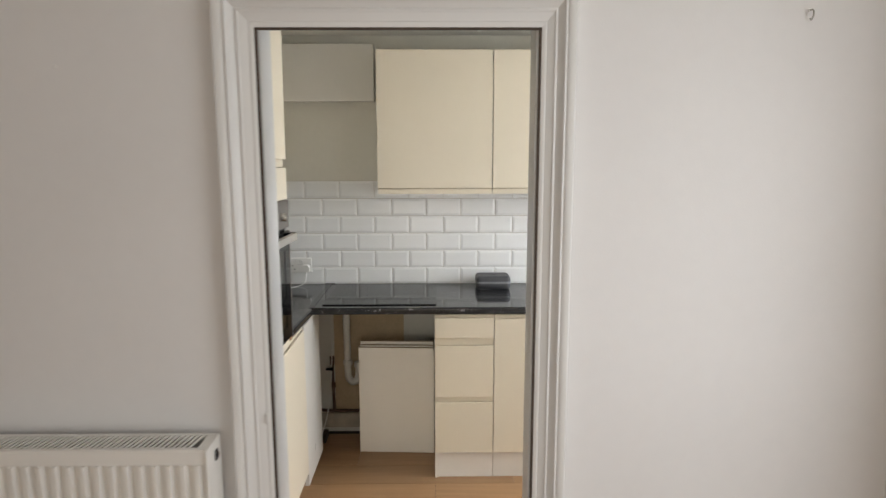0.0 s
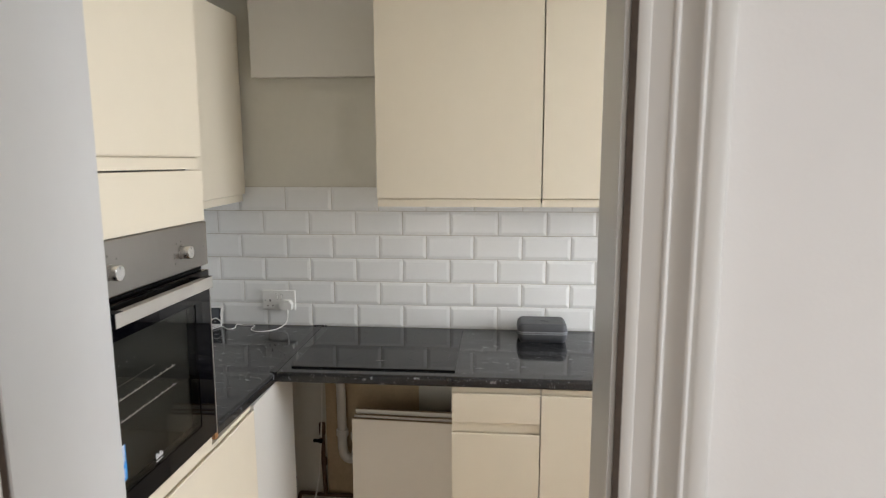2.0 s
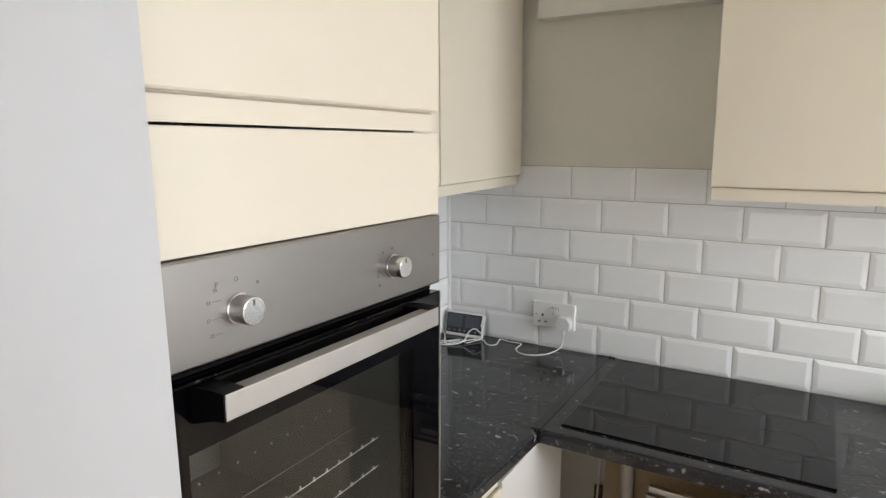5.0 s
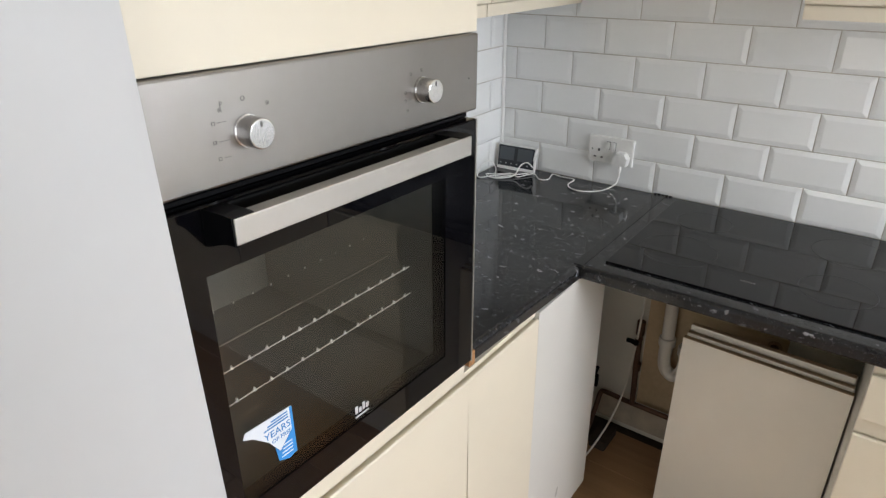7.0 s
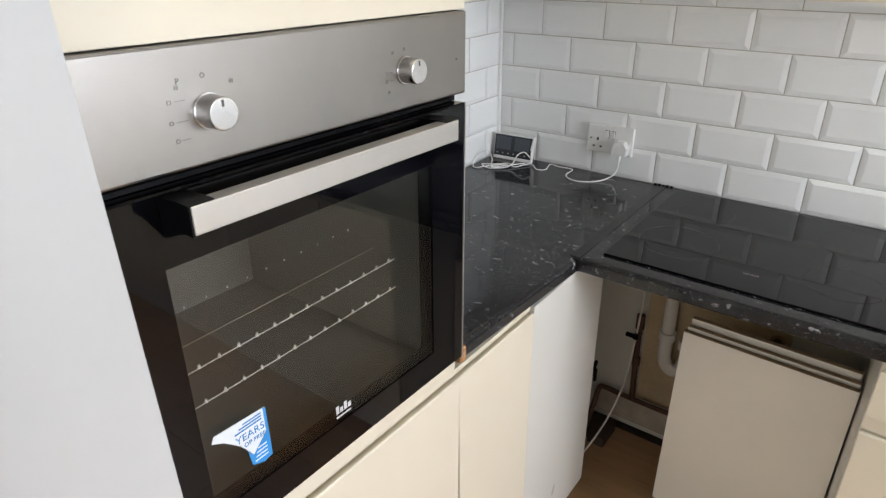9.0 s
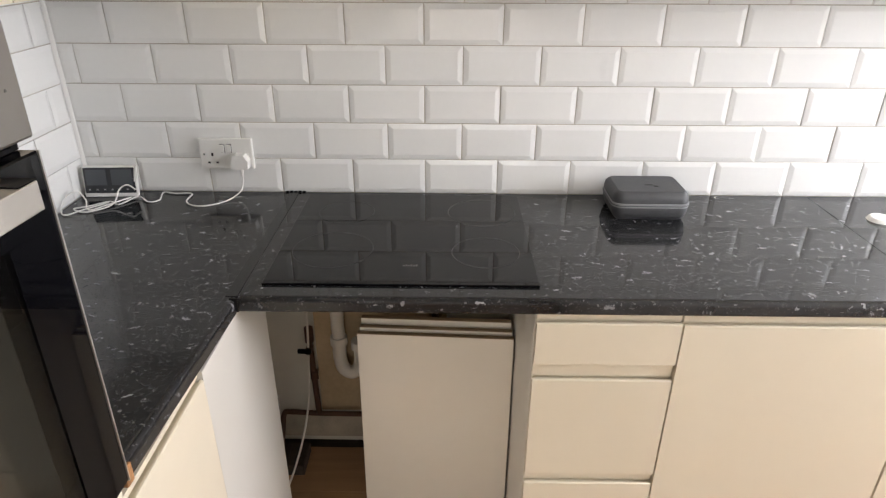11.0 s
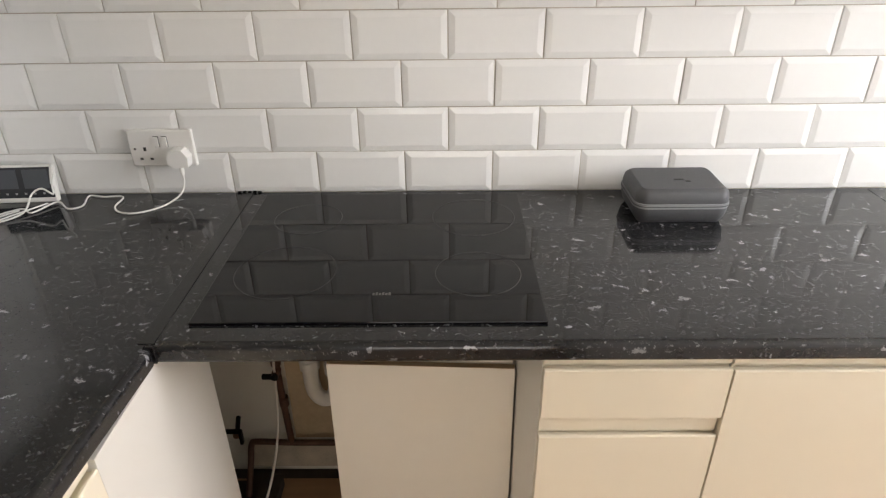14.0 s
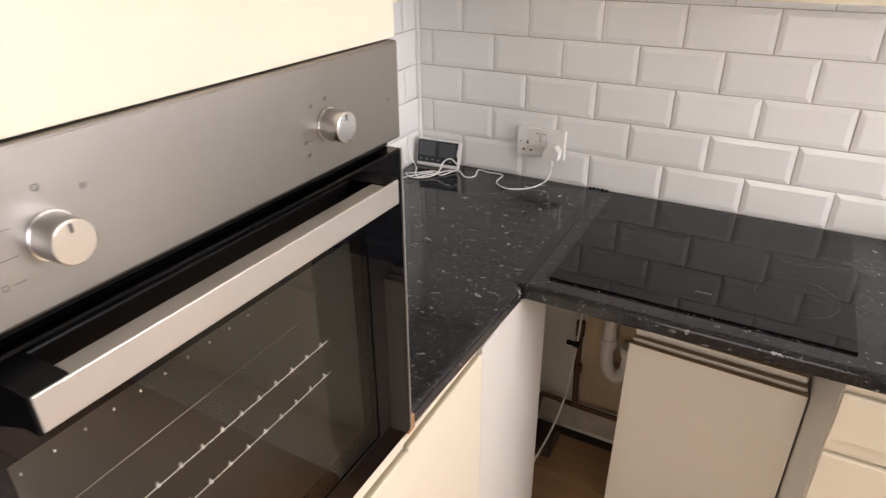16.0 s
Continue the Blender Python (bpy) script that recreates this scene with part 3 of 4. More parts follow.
part("cavity", joined(box(0.10, 0.575, -1.60, -1.588, 0.955, 1.37), box(0.10, 0.575, -1.122, -1.11, 0.955, 1.37), box(0.10, 0.11, -1.588, -1.122, 0.955, 1.37), box(0.11, 0.575, -1.588, -1.122, 0.955, 0.965), box(0.11, 0.575, -1.588, -1.122, 1.36, 1.37)), M_ENAMEL, OVEN)


def rack(z, x=0.568, n=15):
    """A shelf's front bar with the rounded ends of its wires."""
    def at(y):
        return z + 0.020 * (y + 1.35)
    bms = [tube([(x, -1.585, at(-1.585)), (x, -1.185, at(-1.185))], 0.0008, 6, 1)]
    for k in range(n):
        y = -1.572 + k * 0.0268
        bms.append(disc((x - 0.001, y, at(y) - 0.0007), 0.0025, 0.0050, "z", 8, 0.0014))
    return joined(*bms)


for z in (1.119, 1.167):
    part("wire_shelf", rack(z), M_WIRE, OVEN, "plated wire shelf coloured white for its glints")
part("shelf_runner", tube([(0.50, -1.56, 1.152), (0.50, -1.16, 1.160)], 0.0007, 6, 1), M_HANDLE, OVEN)
# Loose white beads drawn for the glints on another shelf's wire ends.
for k in range(13):
    part("wire_end_glint", disc((0.45, -1.56 + k * 0.033, 1.171 + k * 0.0006), 0.0013, 0.0026, "z", 8), M_WIRE, OVEN)
# door handle: flat bar on two dark brackets
HANDLE = part("door_handle", box(0.6385, 0.657, -1.5445, -1.1455, 1.3585, 1.3865, 0.0012), M_HANDLE, DOOR, "flat satin aluminium bar")
for y0, y1 in ((-1.5465, -1.520), (-1.170, -1.1435)):
    part("handle_bracket", prism([(0.604, 1.344), (0.640, 1.357), (0.6555, 1.3575), (0.6555, 1.3875), (0.640, 1.388), (0.604, 1.386)], y0, y1, "y"), M_BLACKPL, DOOR, "black plastic bracket")
part("handle_back", box(0.604, 0.610, -1.540, -1.150, 1.352, 1.386, 0.002), M_BLACKPL, DOOR, "black plastic backing")
# control knobs, tilted pointer line
for ky in (-1.480, -1.194):
    k = part("knob", joined(disc((0.606, ky, 1.4525), 0.0172, 0.003, "x", 40), disc((0.609, ky, 1.4525), 0.0162, 0.022, "x", 48, 0.0155, 0.0012)), M_KNOB, OVEN, "round turned aluminium knob")
    part("pointer", box(0.6308, 0.6315, ky - 0.0012, ky + 0.0009, 1.4595, 1.4655), M_PRINT, OVEN)
    for dy, dz in ((-0.034, 0.030), (-0.045, 0.016), (-0.046, -0.006), (-0.042, -0.026), (0.034, 0.028)) if ky < -1.3 else ((-0.026, 0.027), (0.0, 0.030), (-0.04, 0.0), (-0.04, -0.012), (-0.036, -0.028)):
        y, z = ky + dy * 0.85, 1.4525 + dz * 0.85
        r, w = 0.0019, 0.0005
        marks = [box(0.6058, 0.6063, y - r, y + r, z - r, z - r + w), box(0.6058, 0.6063, y - r, y + r, z + r - w, z + r), box(0.6058, 0.6063, y - r, y - r + w, z - r, z + r), box(0.6058, 0.6063, y + r - w, y + r, z - r, z + r)]
        marks.append(box(0.6058, 0.6063, min(y, ky) + 0.005, max(y, ky) - 0.0225, z - 0.0002, z + 0.0003) if abs(dy) > 0.036 else box(0.6058, 0.6063, y - 0.0007, y + 0.0007, z - 0.0007, z + 0.0007))
        part("printed_symbol", joined(*marks), M_PRINT, OVEN)
UPX = Matrix(((0, 0, 1, 0), (1, 0, 0, 0), (0, 1, 0, 0), (0, 0, 0, 1)))
words("O", 0.007, M_PRINT, Matrix.Translation((0.6062, -1.481, 1.485)) @ UPX, OVEN)
words("P", 0.008, M_PRINT, Matrix.Translation((0.6062, -1.507, 1.483)) @ UPX, OVEN)
part("indicator", disc((0.6055, -1.082, 1.4525), 0.0016, 0.001, "x", 12), M_PRINT, OVEN)
# maker's mark drawn as plain bars
LOGO = [box(0.6052, 0.6058, -1.358 + 0.0075 * k, -1.3525 + 0.0075 * k, 1.008, 1.016 + (0.005 if k in (0, 2) else 0)) for k in range(4)] + [box(0.6052, 0.6058, -1.358, -1.330, 1.001, 1.0035)]
part("logo", joined(*LOGO), M_LOGO, DOOR, "silver printed mark")
STICK = thing("sticker", (0.606, -1.51, 1.03), "torn blue and white paper sticker on oven glass", "sticker")
part("white_paper", prism([(-1.549, 1.100), (-1.545, 1.108), (-1.475, 1.104), (-1.476, 1.072), (-1.500, 1.048), (-1.515, 1.072), (-1.535, 1.092)], 0.6056, 0.6064, "x"), M_PAPER, STICK)
part("blue_paper", prism([(-1.476, 1.0715), (-1.4775, 1.030), (-1.488, 1.027), (-1.504, 1.034), (-1.507, 1.058), (-1.4995, 1.047)], 0.6056, 0.6065, "x"), M_BLUE, STICK)
part("blue_edge", prism([(-1.4745, 1.104), (-1.475, 1.030), (-1.4785, 1.030), (-1.4785, 1.104)], 0.6062, 0.6067, "x"), M_BLUE, STICK)
words("YEARS", 0.0145, M_INK, Matrix.Translation((0.6068, -1.4795, 1.081)) @ UPX, STICK, align="RIGHT")
words("OP FREE", 0.0085, M_INK, Matrix.Translation((0.6068, -1.4795, 1.069)) @ UPX, STICK, align="RIGHT")
part("small_print", joined(*[box(0.6066, 0.6069, -1.520 + 0.006 * r, -1.482, 1.0905 + 0.0042 * r, 1.0925 + 0.0042 * r) for r in range(3)]), M_INK, STICK)
part("small_print", joined(*[box(0.6066, 0.6069, -1.500 + 0.002 * r, -1.4805, 1.036 + 0.0055 * r, 1.0378 + 0.0055 * r) for r in range(4)]), M_PAPER, STICK)

sagging(OVEN)

# corner base unit below the short worktop
BASEL = thing("corner_base_unit", (0.3, -0.73, 0), "cream corner base cabinet with plain blank panel", "cabinet")
part("body", joined(box(0.002, 0.568, -1.054, -1.038, 0.15, 0.89), box(0.002, 0.568, -0.428, -0.41, 0.15, 0.89), box(0.002, 0.568, -1.038, -0.428, 0.15, 0.168)), M_CARC, BASEL)
part("door", front(FX, 1, 0.150, 0.874, -1.0525, -0.7751, "y", "top", 0.016), M_CREAM, BASEL)
part("blank_panel", front(FX, 1, 0.080, 0.890, -0.7745, -0.40, "y", "none"), M_BLANK, BASEL, "blank corner panel, cream whitened for window light")
part("plinth", box(0.50, 0.518, -1.054, -0.41, 0, 0.148), M_CARC, BASEL)

# drawer unit and sink-side base unit on the back run
DRAW = thing("drawer_unit", (1.36, -0.3, 0), "cream three-drawer base unit under black worktop", "cabinet")
part("body", joined(box(1.208, 1.226, -0.557, -0.06, 0.0, 0.89), box(1.495, 1.511, -0.557, -0.06, 0.15, 0.89), box(1.226, 1.495, -0.557, -0.06, 0.15, 0.168)), M_CARC, DRAW)
for lo, hi, lip in ((0.769, 0.873, 0.018), (0.455, 0.729, 0.039), (0.150, 0.426, 0.029)):
    part("drawer_front", front(FY, -1, lo, hi, 1.209, 1.509, "x", "top", lip), M_CREAM, DRAW)
part("plinth", box(1.2265, 1.511, -0.548, -0.530, 0, 0.147), M_CARC, DRAW)
SINKU = thing("base_unit", (1.78, -0.3, 0), "cream single-door base unit under black worktop", "cabinet")
part("body", joined(box(1.513, 1.531, -0.557, -0.06, 0.15, 0.89), box(2.020, 2.038, -0.557, -0.06, 0.15, 0.89), box(1.531, 2.020, -0.557, -0.06, 0.15, 0.168)), M_CARC, SINKU)
part("door", front(FY, -1, 0.150, 0.870, 1.513, 2.036, "x", "top", 0.020), M_CREAM, SINKU)
part("plinth", box(1.5135, 2.06, -0.548, -0.530, 0, 0.147), M_CARC, SINKU)
FARU = thing("base_unit", (2.64, -0.3, 0), "cream double-door base unit under black worktop", "cabinet")
part("body", joined(box(2.042, 2.060, -0.557, -0.06, 0.15, 0.90), box(EAST - 0.022, EAST - 0.004, -0.557, -0.06, 0.15, 0.90), box(2.060, EAST - 0.022, -0.557, -0.06, 0.15, 0.168)), M_CARC, FARU)
for a in (2.042, 2.645):
    part("door", front(FY, -1, 0.150, 0.870, a, a + 0.600, "x", "top", 0.020), M_CREAM, FARU)
part("plinth", box(2.0605, EAST - 0.004, -0.548, -0.530, 0, 0.147), M_CARC, FARU)

# wall cabinets
WL = thing("wall_cabinet", (0.14, -0.53, 1.487), "cream double wall cabinet above tiled corner", "cabinet")
part("body", joined(box(0.001, 0.262, -1.052, -0.006, 1.480, 1.496), box(0.001, 0.262, -1.052, -0.006, 2.222, 2.238), box(0.001, 0.262, -1.052, -1.036, 1.496, 2.222), box(0.001, 0.262, -0.022, -0.006, 1.496, 2.222), box(0.001, 0.010, -1.036, -0.022, 1.496, 2.222)), M_CARC, WL)
part("door", front(0.284, 1, 1.511, 2.238, -1.052, -0.526, "y", "bottom", 0.031), M_CREAM, WL)
part("door", front(0.284, 1, 1.511, 2.238, -0.521, -0.012, "y", "bottom", 0.031), M_CREAM, WL)
WR = thing("wall_cabinet", (1.51, -0.13, 1.487), "cream double wall cabinet above white tiled wall", "cabinet")
part("body", joined(box(0.905, 2.12, -0.252, 0.006, 1.482, 1.498), box(0.905, 2.12, -0.252, 0.006, 2.217, 2.233), box(0.905, 0.921, -0.252, 0.006, 1.498, 2.217), box(2.104, 2.12, -0.252, 0.006, 1.498, 2.217)), M_CARC, WR)
part("door", front(-0.274, -1, 1.513, 2.233, 0.905, 1.518, "x", "bottom", 0.031), M_CREAM, WR)
part("door", front(-0.274, -1, 1.513, 2.233, 1.523, 2.12, "x", "bottom", 0.031), M_CREAM, WR)
# Out of view; added to keep window light off the upper right tiles.
W_SHADE = thing("wall_cabinet", (2.42, -0.13, 1.487), "unseen cream wall cabinet added to shade the tiles", "cabinet")
part("body", joined(box(2.125, 2.72, -0.252, 0.006, 1.482, 1.498), box(2.125, 2.72, -0.252, 0.006, 2.217, 2.233), box(2.125, 2.141, -0.252, 0.006, 1.498, 2.217), box(2.704, 2.72, -0.252, 0.006, 1.498, 2.217)), M_CARC, W_SHADE)
part("door", front(-0.274, -1, 1.513, 2.233, 2.125, 2.72, "x", "bottom", 0.031), M_CREAM, W_SHADE)
BOXING = thing("boxing", (0.613, -0.03, 1.986), "shallow white painted boxing on the wall", "boxing")
part("front_panel", box(0.354, 0.872, -0.060, -0.048, 1.986, 2.297, 0.0015), M_CEIL, BOXING)
part("top_board", box(0.356, 0.870, -0.048, 0.006, 2.283, 2.295), M_CEIL, BOXING)
part("bottom_board", box(0.356, 0.870, -0.048, 0.006, 1.988, 2.000), M_CEIL, BOXING)
for x in (0.356, 0.858):
    part("side_board", box(x, x + 0.012, -0.048, 0.006, 2.000, 2.283), M_CEIL, BOXING)

# ---- under the hob: loose panels, pipes, skirting ----


def leaning(name, x0, x1, h, yb, lean, t, label, yaw, z=0.001):
    ob = solid(name, box(x0, x1, -t, 0, 0, h, 0.0015), M_BOARD, label, "panel", "loose panels", base=((x0 + x1) / 2, 0, 0))
    ob.matrix_basis = Matrix.Translation(((x0 + x1) / 2, yb, z)) @ Matrix.Rotation(-yaw, 4, "Z") @ Matrix.Rotation(-lean, 4, "X")
    return ob


for n, (x0, x1, h, yb, lean) in enumerate(((0.777, 1.203, 0.616, -0.259, 0.03), (0.782, 1.200, 0.624, -0.239, 0.031), (0.784, 1.198, 0.640, -0.220, 0.036))):
    p = leaning("loose_panel", x0, x1, h, yb, lean, 0.016, "ivory melamine board leaning under the worktop", (0.048, 0.045, 0.042)[n])
    edge = new("edge_strip", to_mesh("edge_strip", box(x0 + 0.001, x1 - 0.001, -0.0155, -0.0005, h, h + 0.0012), M_EDGE, ((x0 + x1) / 2, 0, 0)))
    edge.parent = p
    tagged(edge, "raw brown board edge")
solid("plaster_patch", box(0.600, 1.02, 0.001, 0.008, 0.14, 0.895), M_TAN, "bare tan unpainted wall patch", "wall patch", kind="structure")
STUB = thing("pipe_stub", (0.985, -0.01, 0.515), "rusty capped pipe stub in bare plaster", "pipe")
part("collar", disc((0.985, 0.001, 0.529), 0.021, 0.006, "-y", 20, 0.018), M_EDGE, STUB)
part("cap", disc((0.985, -0.005, 0.529), 0.012, 0.022, "-y", 16, 0.011, 0.002), M_COPPER, STUB)
SKIRT = solid("baseboard", box(0.46, 1.20, -0.014, 0.008, 0.035, 0.128, 0.003), M_DIRTY, "stained off-white skirting board", "skirting", kind="structure")
WASTE = thing("waste_pipe", (0.70, -0.06, 0.32), "white plastic waste pipe with U-shaped trap", "pipe")
part("pipe", tube([(0.684, -0.06, 0.89), (0.686, -0.06, 0.7), (0.688, -0.06, 0.46)], 0.020, 20, 2), M_PVC, WASTE)
part("trap", tube([(0.688, -0.06, 0.47), (0.688, -0.06, 0.40), (0.697, -0.06, 0.362), (0.720, -0.06, 0.346), (0.743, -0.06, 0.362), (0.752, -0.06, 0.40), (0.752, -0.06, 0.47)], 0.021, 20, 5), M_PVC, WASTE)
part("collar", disc((0.688, -0.06, 0.455), 0.0265, 0.028, "z", 24, None, 0.003), M_PVC, WASTE)
part("collar", disc((0.752, -0.06, 0.44), 0.0265, 0.03, "z", 24, None, 0.003), M_PVC, WASTE)
COPPER = thing("copper_pipe", (0.59, -0.04, 0.15), "tarnished copper water pipe with black valve", "pipe")
part("riser", tube([(0.590, -0.035, 0.46), (0.592, -0.035, 0.32), (0.597, -0.035, 0.155)], 0.0095, 12, 2), M_COPPER, COPPER)
part("branch", tube([(0.475, -0.12, 0.03), (0.475, -0.06, 0.10), (0.478, -0.035, 0.148), (0.50, -0.032, 0.157), (0.62, -0.03, 0.150), (0.90, -0.03, 0.150)], 0.009, 12, 4), M_COPPER, COPPER)
part("valve", joined(disc((0.590, -0.035, 0.445), 0.014, 0.05, "z", 16), disc((0.590, -0.060, 0.425), 0.011, 0.03, "y", 14)), M_COPPER, COPPER)
part("valve_lever", joined(box(0.556, 0.592, -0.068, -0.056, 0.418, 0.432, 0.003), disc((0.590, -0.068, 0.425), 0.010, 0.014, "y", 14)), M_BLACKPL, COPPER, "black valve lever")
part("joint", disc((0.5945, -0.035, 0.30), 0.013, 0.03, "z", 16), M_COPPER, COPPER)
solid("appliance_cable", tube([(0.606, -0.035, 0.89), (0.596, -0.038, 0.70), (0.592, -0.052, 0.50), (0.585, -0.060, 0.36), (0.575, -0.085, 0.22), (0.552, -0.15, 0.10), (0.515, -0.25, 0.012), (0.46, -0.30, 0.006)], 0.0034, 8, 6), M_PVC, "off-white cable hanging down to the floor", "cable")
TAP = thing("small_valve", (0.47, -0.10, 0.24), "small dark pipe valve near the floor", "valve")
part("stem", tube([(0.45, -0.02, 0.24), (0.47, -0.10, 0.245)], 0.007, 10, 2), M_BLACKPL, TAP)
part("bracket", joined(box(0.440, 0.486, -0.108, -0.094, 0.262, 0.270, 0.002), box(0.478, 0.487, -0.108, -0.094, 0.222, 0.268, 0.002)), M_BLACKPL, TAP, "black plastic bracket")
part("lever", box(0.462, 0.482, -0.106, -0.098, 0.244, 0.268, 0.002), M_CHROME, TAP)
solid("floor_debris", joined(*[box(0.40 + 0.05 * k, 0.46 + 0.05 * k, -0.16 + 0.02 * (k % 2), -0.05, 0.0, 0.018 + 0.012 * (k % 3), 0.004) for k in range(3)]), M_DUST, "dark dusty scraps on the floor", "debris")

# ---- on the worktop ----
SOCK = thing("wall_socket", (0.41, -0.005, 1.004), "white double wall socket with one plug in", "socket")
part("plate", box(0.336, 0.483, -0.012, 0.0, 1.004, 1.090, 0.003), M_PLASTIC, SOCK)
for sx in (0.371, 0.450):
    part("pin_holes", joined(box(sx - 0.003, sx + 0.003, -0.0126, -0.0118, 1.041, 1.050), box(sx - 0.015, sx - 0.008, -0.0126, -0.0118, 1.020, 1.025), box(sx + 0.008, sx + 0.015, -0.0126, -0.0118, 1.020, 1.025)), M_SLOT, SOCK)
for sx in (0.401, 0.420):
    part("switch", prism([(sx - 0.005, 1.052), (sx + 0.005, 1.052), (sx + 0.005, 1.074), (sx - 0.005, 1.074)], -0.0160, -0.011, "y"), M_PLASTIC, SOCK)
    part("switch_shadow_gap", box(sx - 0.0062, sx + 0.0062, -0.0124, -0.0119, 1.0505, 1.0755), M_SLOT, SOCK)
for sx in (0.349, 0.470):
    part("screw", disc((sx, -0.0118, 1.046), 0.0028, 0.0012, "-y", 12), M_CHROME, SOCK)
PLUG = thing("mains_plug", (0.440, -0.03, 1.004), "white mains plug with thin white cable", "plug")
part("plug_body", prism([(0.430, 1.011), (0.472, 1.011), (0.475, 1.034), (0.463, 1.051), (0.439, 1.051), (0.427, 1.034)], -0.040, -0.0122, "y"), M_PLASTIC, PLUG)
part("strain_relief", disc((0.451, -0.027, 0.989), 0.0045, 0.024, "z", 12, 0.006), M_PLASTIC, PLUG)
CABLE_Z = WT1 + 0.0032
part("cable", tube([(0.451, -0.027, 0.992), (0.452, -0.031, 0.972), (0.446, -0.048, 0.950), (0.415, -0.080, CABLE_Z), (0.370, -0.115, CABLE_Z), (0.330, -0.110, CABLE_Z), (0.306, -0.080, CABLE_Z), (0.303, -0.032, CABLE_Z + 0.002), (0.255, -0.026, CABLE_Z), (0.218, -0.020, CABLE_Z), (0.230, -0.075, CABLE_Z), (0.205, -0.090, CABLE_Z), (0.165, -0.060, CABLE_Z + 0.003), (0.135, -0.110, CABLE_Z), (0.100, -0.090, CABLE_Z), (0.060, -0.125, CABLE_Z), (0.030, -0.145, CABLE_Z), (0.075, -0.165, CABLE_Z), (0.125, -0.125, CABLE_Z + 0.006), (0.130, -0.085, 0.968), (0.150, -0.075, 0.978), (0.172, -0.075, 0.965), (0.172, -0.068, 0.985), (0.176, -0.050, 1.016), (0.166, -0.045, 1.022), (0.161, -0.055, 0.980)], 0.0021, 8, 6), M_CABLE, PLUG)
part("cable_loop", tube([(0.105, -0.105, CABLE_Z + 0.003), (0.060, -0.160, CABLE_Z + 0.003), (0.035, -0.185, CABLE_Z), (0.015, -0.175, CABLE_Z + 0.002), (0.010, -0.140, 0.962), (0.030, -0.115, 0.974), (0.050, -0.115, 0.95), (0.075, -0.155, CABLE_Z + 0.002), (0.110, -0.125, CABLE_Z + 0.004), (0.150, -0.070, CABLE_Z + 0.005)], 0.0019, 8, 6), M_CABLE, PLUG)
MON = thing("display_monitor", (0.10, -0.045, WT1), "small white-framed display unit leaning in the corner", "display")


def leaned(bm, hinge=(-0.052, WT1), angle=0.16):
    m = Matrix.Translation((0, hinge[0], hinge[1])) @ Matrix.Rotation(-angle, 4, "X") @ Matrix.Rotation(0.10, 4, "Z") @ Matrix.Translation((0, 0, 0))
    bmesh.ops.transform(bm, matrix=m, verts=bm.verts)
    return bm


part("case", leaned(box(0.014, 0.157, -0.006, 0.010, 0.0, 0.087, 0.004)), M_PLASTIC, MON)
part("screen", leaned(box(0.018, 0.153, -0.0075, -0.0055, 0.012, 0.083, 0.001)), M_SCREEN, MON, "black glossy screen")
for a, b in ((0.024, 0.078), (0.091, 0.146)):
    part("lcd", leaned(box(a, b, -0.0082, -0.0074, 0.034, 0.078)), M_SCREEN2, MON, "grey blank display field")
part("buttons", leaned(joined(*[box(0.028 + 0.020 * k, 0.033 + 0.020 * k, -0.0082, -0.0074, 0.020, 0.024) for k in range(6)])), M_ZIP, MON)
part("stand", prism([(-0.040, WT1 + 0.0005), (-0.010, WT1 + 0.0005), (-0.036, WT1 + 0.06)], 0.06, 0.13, "x"), M_PLASTIC, MON)


def rounded(x0, x1, y0, y1, z0, z1, r, taper0=0.0, taper1=0.0):
    """A soft shell with a rounded plan, drawn in towards its bottom (taper0) or its top (taper1)."""
    bm = bmesh.new()
    rings = []
    levels = [(z0, taper0), (z0 + 0.3 * (z1 - z0), taper0 * 0.35), (z0 + 0.7 * (z1 - z0), taper1 * 0.2), (z1 - 0.12 * (z1 - z0), taper1 * 0.6), (z1, taper1)]
    for z, t in levels:
        loop = []
        for cx, cy, a0 in ((x1 - r, y1 - r, 0), (x0 + r, y1 - r, 90), (x0 + r, y0 + r, 180), (x1 - r, y0 + r, 270)):
            for k in range(7):
                a = radians(a0 + 15 * k)
                loop.append(bm.verts.new((cx + (r - t) * math.cos(a), cy + (r - t) * math.sin(a), z)))
        rings.append(loop)
    n = len(rings[0])
    for a, b in zip(rings, rings[1:]):
        for k in range(n):
            bm.faces.new((a[k], a[(k + 1) % n], b[(k + 1) % n], b[k])).smooth = True
    bm.faces.new(rings[0][::-1])
    bm.faces.new(rings[-1])
    return bm


CASE = thing("zip_case", (1.555, -0.11, WT1), "small charcoal hard-shell zip case on worktop", "case")
part("lower_shell", rounded(1.444, 1.640, -0.185, -0.040, WT1 + 0.0005, WT1 + 0.036, 0.026, 0.012, 0.0), M_CASE, CASE)
part("zip", rounded(1.4425, 1.6415, -0.1865, -0.0385, WT1 + 0.036, WT1 + 0.047, 0.027), M_ZIP, CASE, "grey zip band")
part("zip_line", rounded(1.4415, 1.6425, -0.1875, -0.0375, WT1 + 0.0405, WT1 + 0.0425, 0.028), M_CASE, CASE)
part("upper_shell", rounded(1.444, 1.640, -0.185, -0.040, WT1 + 0.047, WT1 + 0.076, 0.026, 0.0, 0.014), M_CASE, CASE)
part("emblem", joined(box(1.535, 1.555, -0.125, -0.119, WT1 + 0.0758, WT1 + 0.0768), box(1.556, 1.566, -0.135, -0.128, WT1 + 0.0758, WT1 + 0.0768)), M_SLOT, CASE, "small dark emblem")
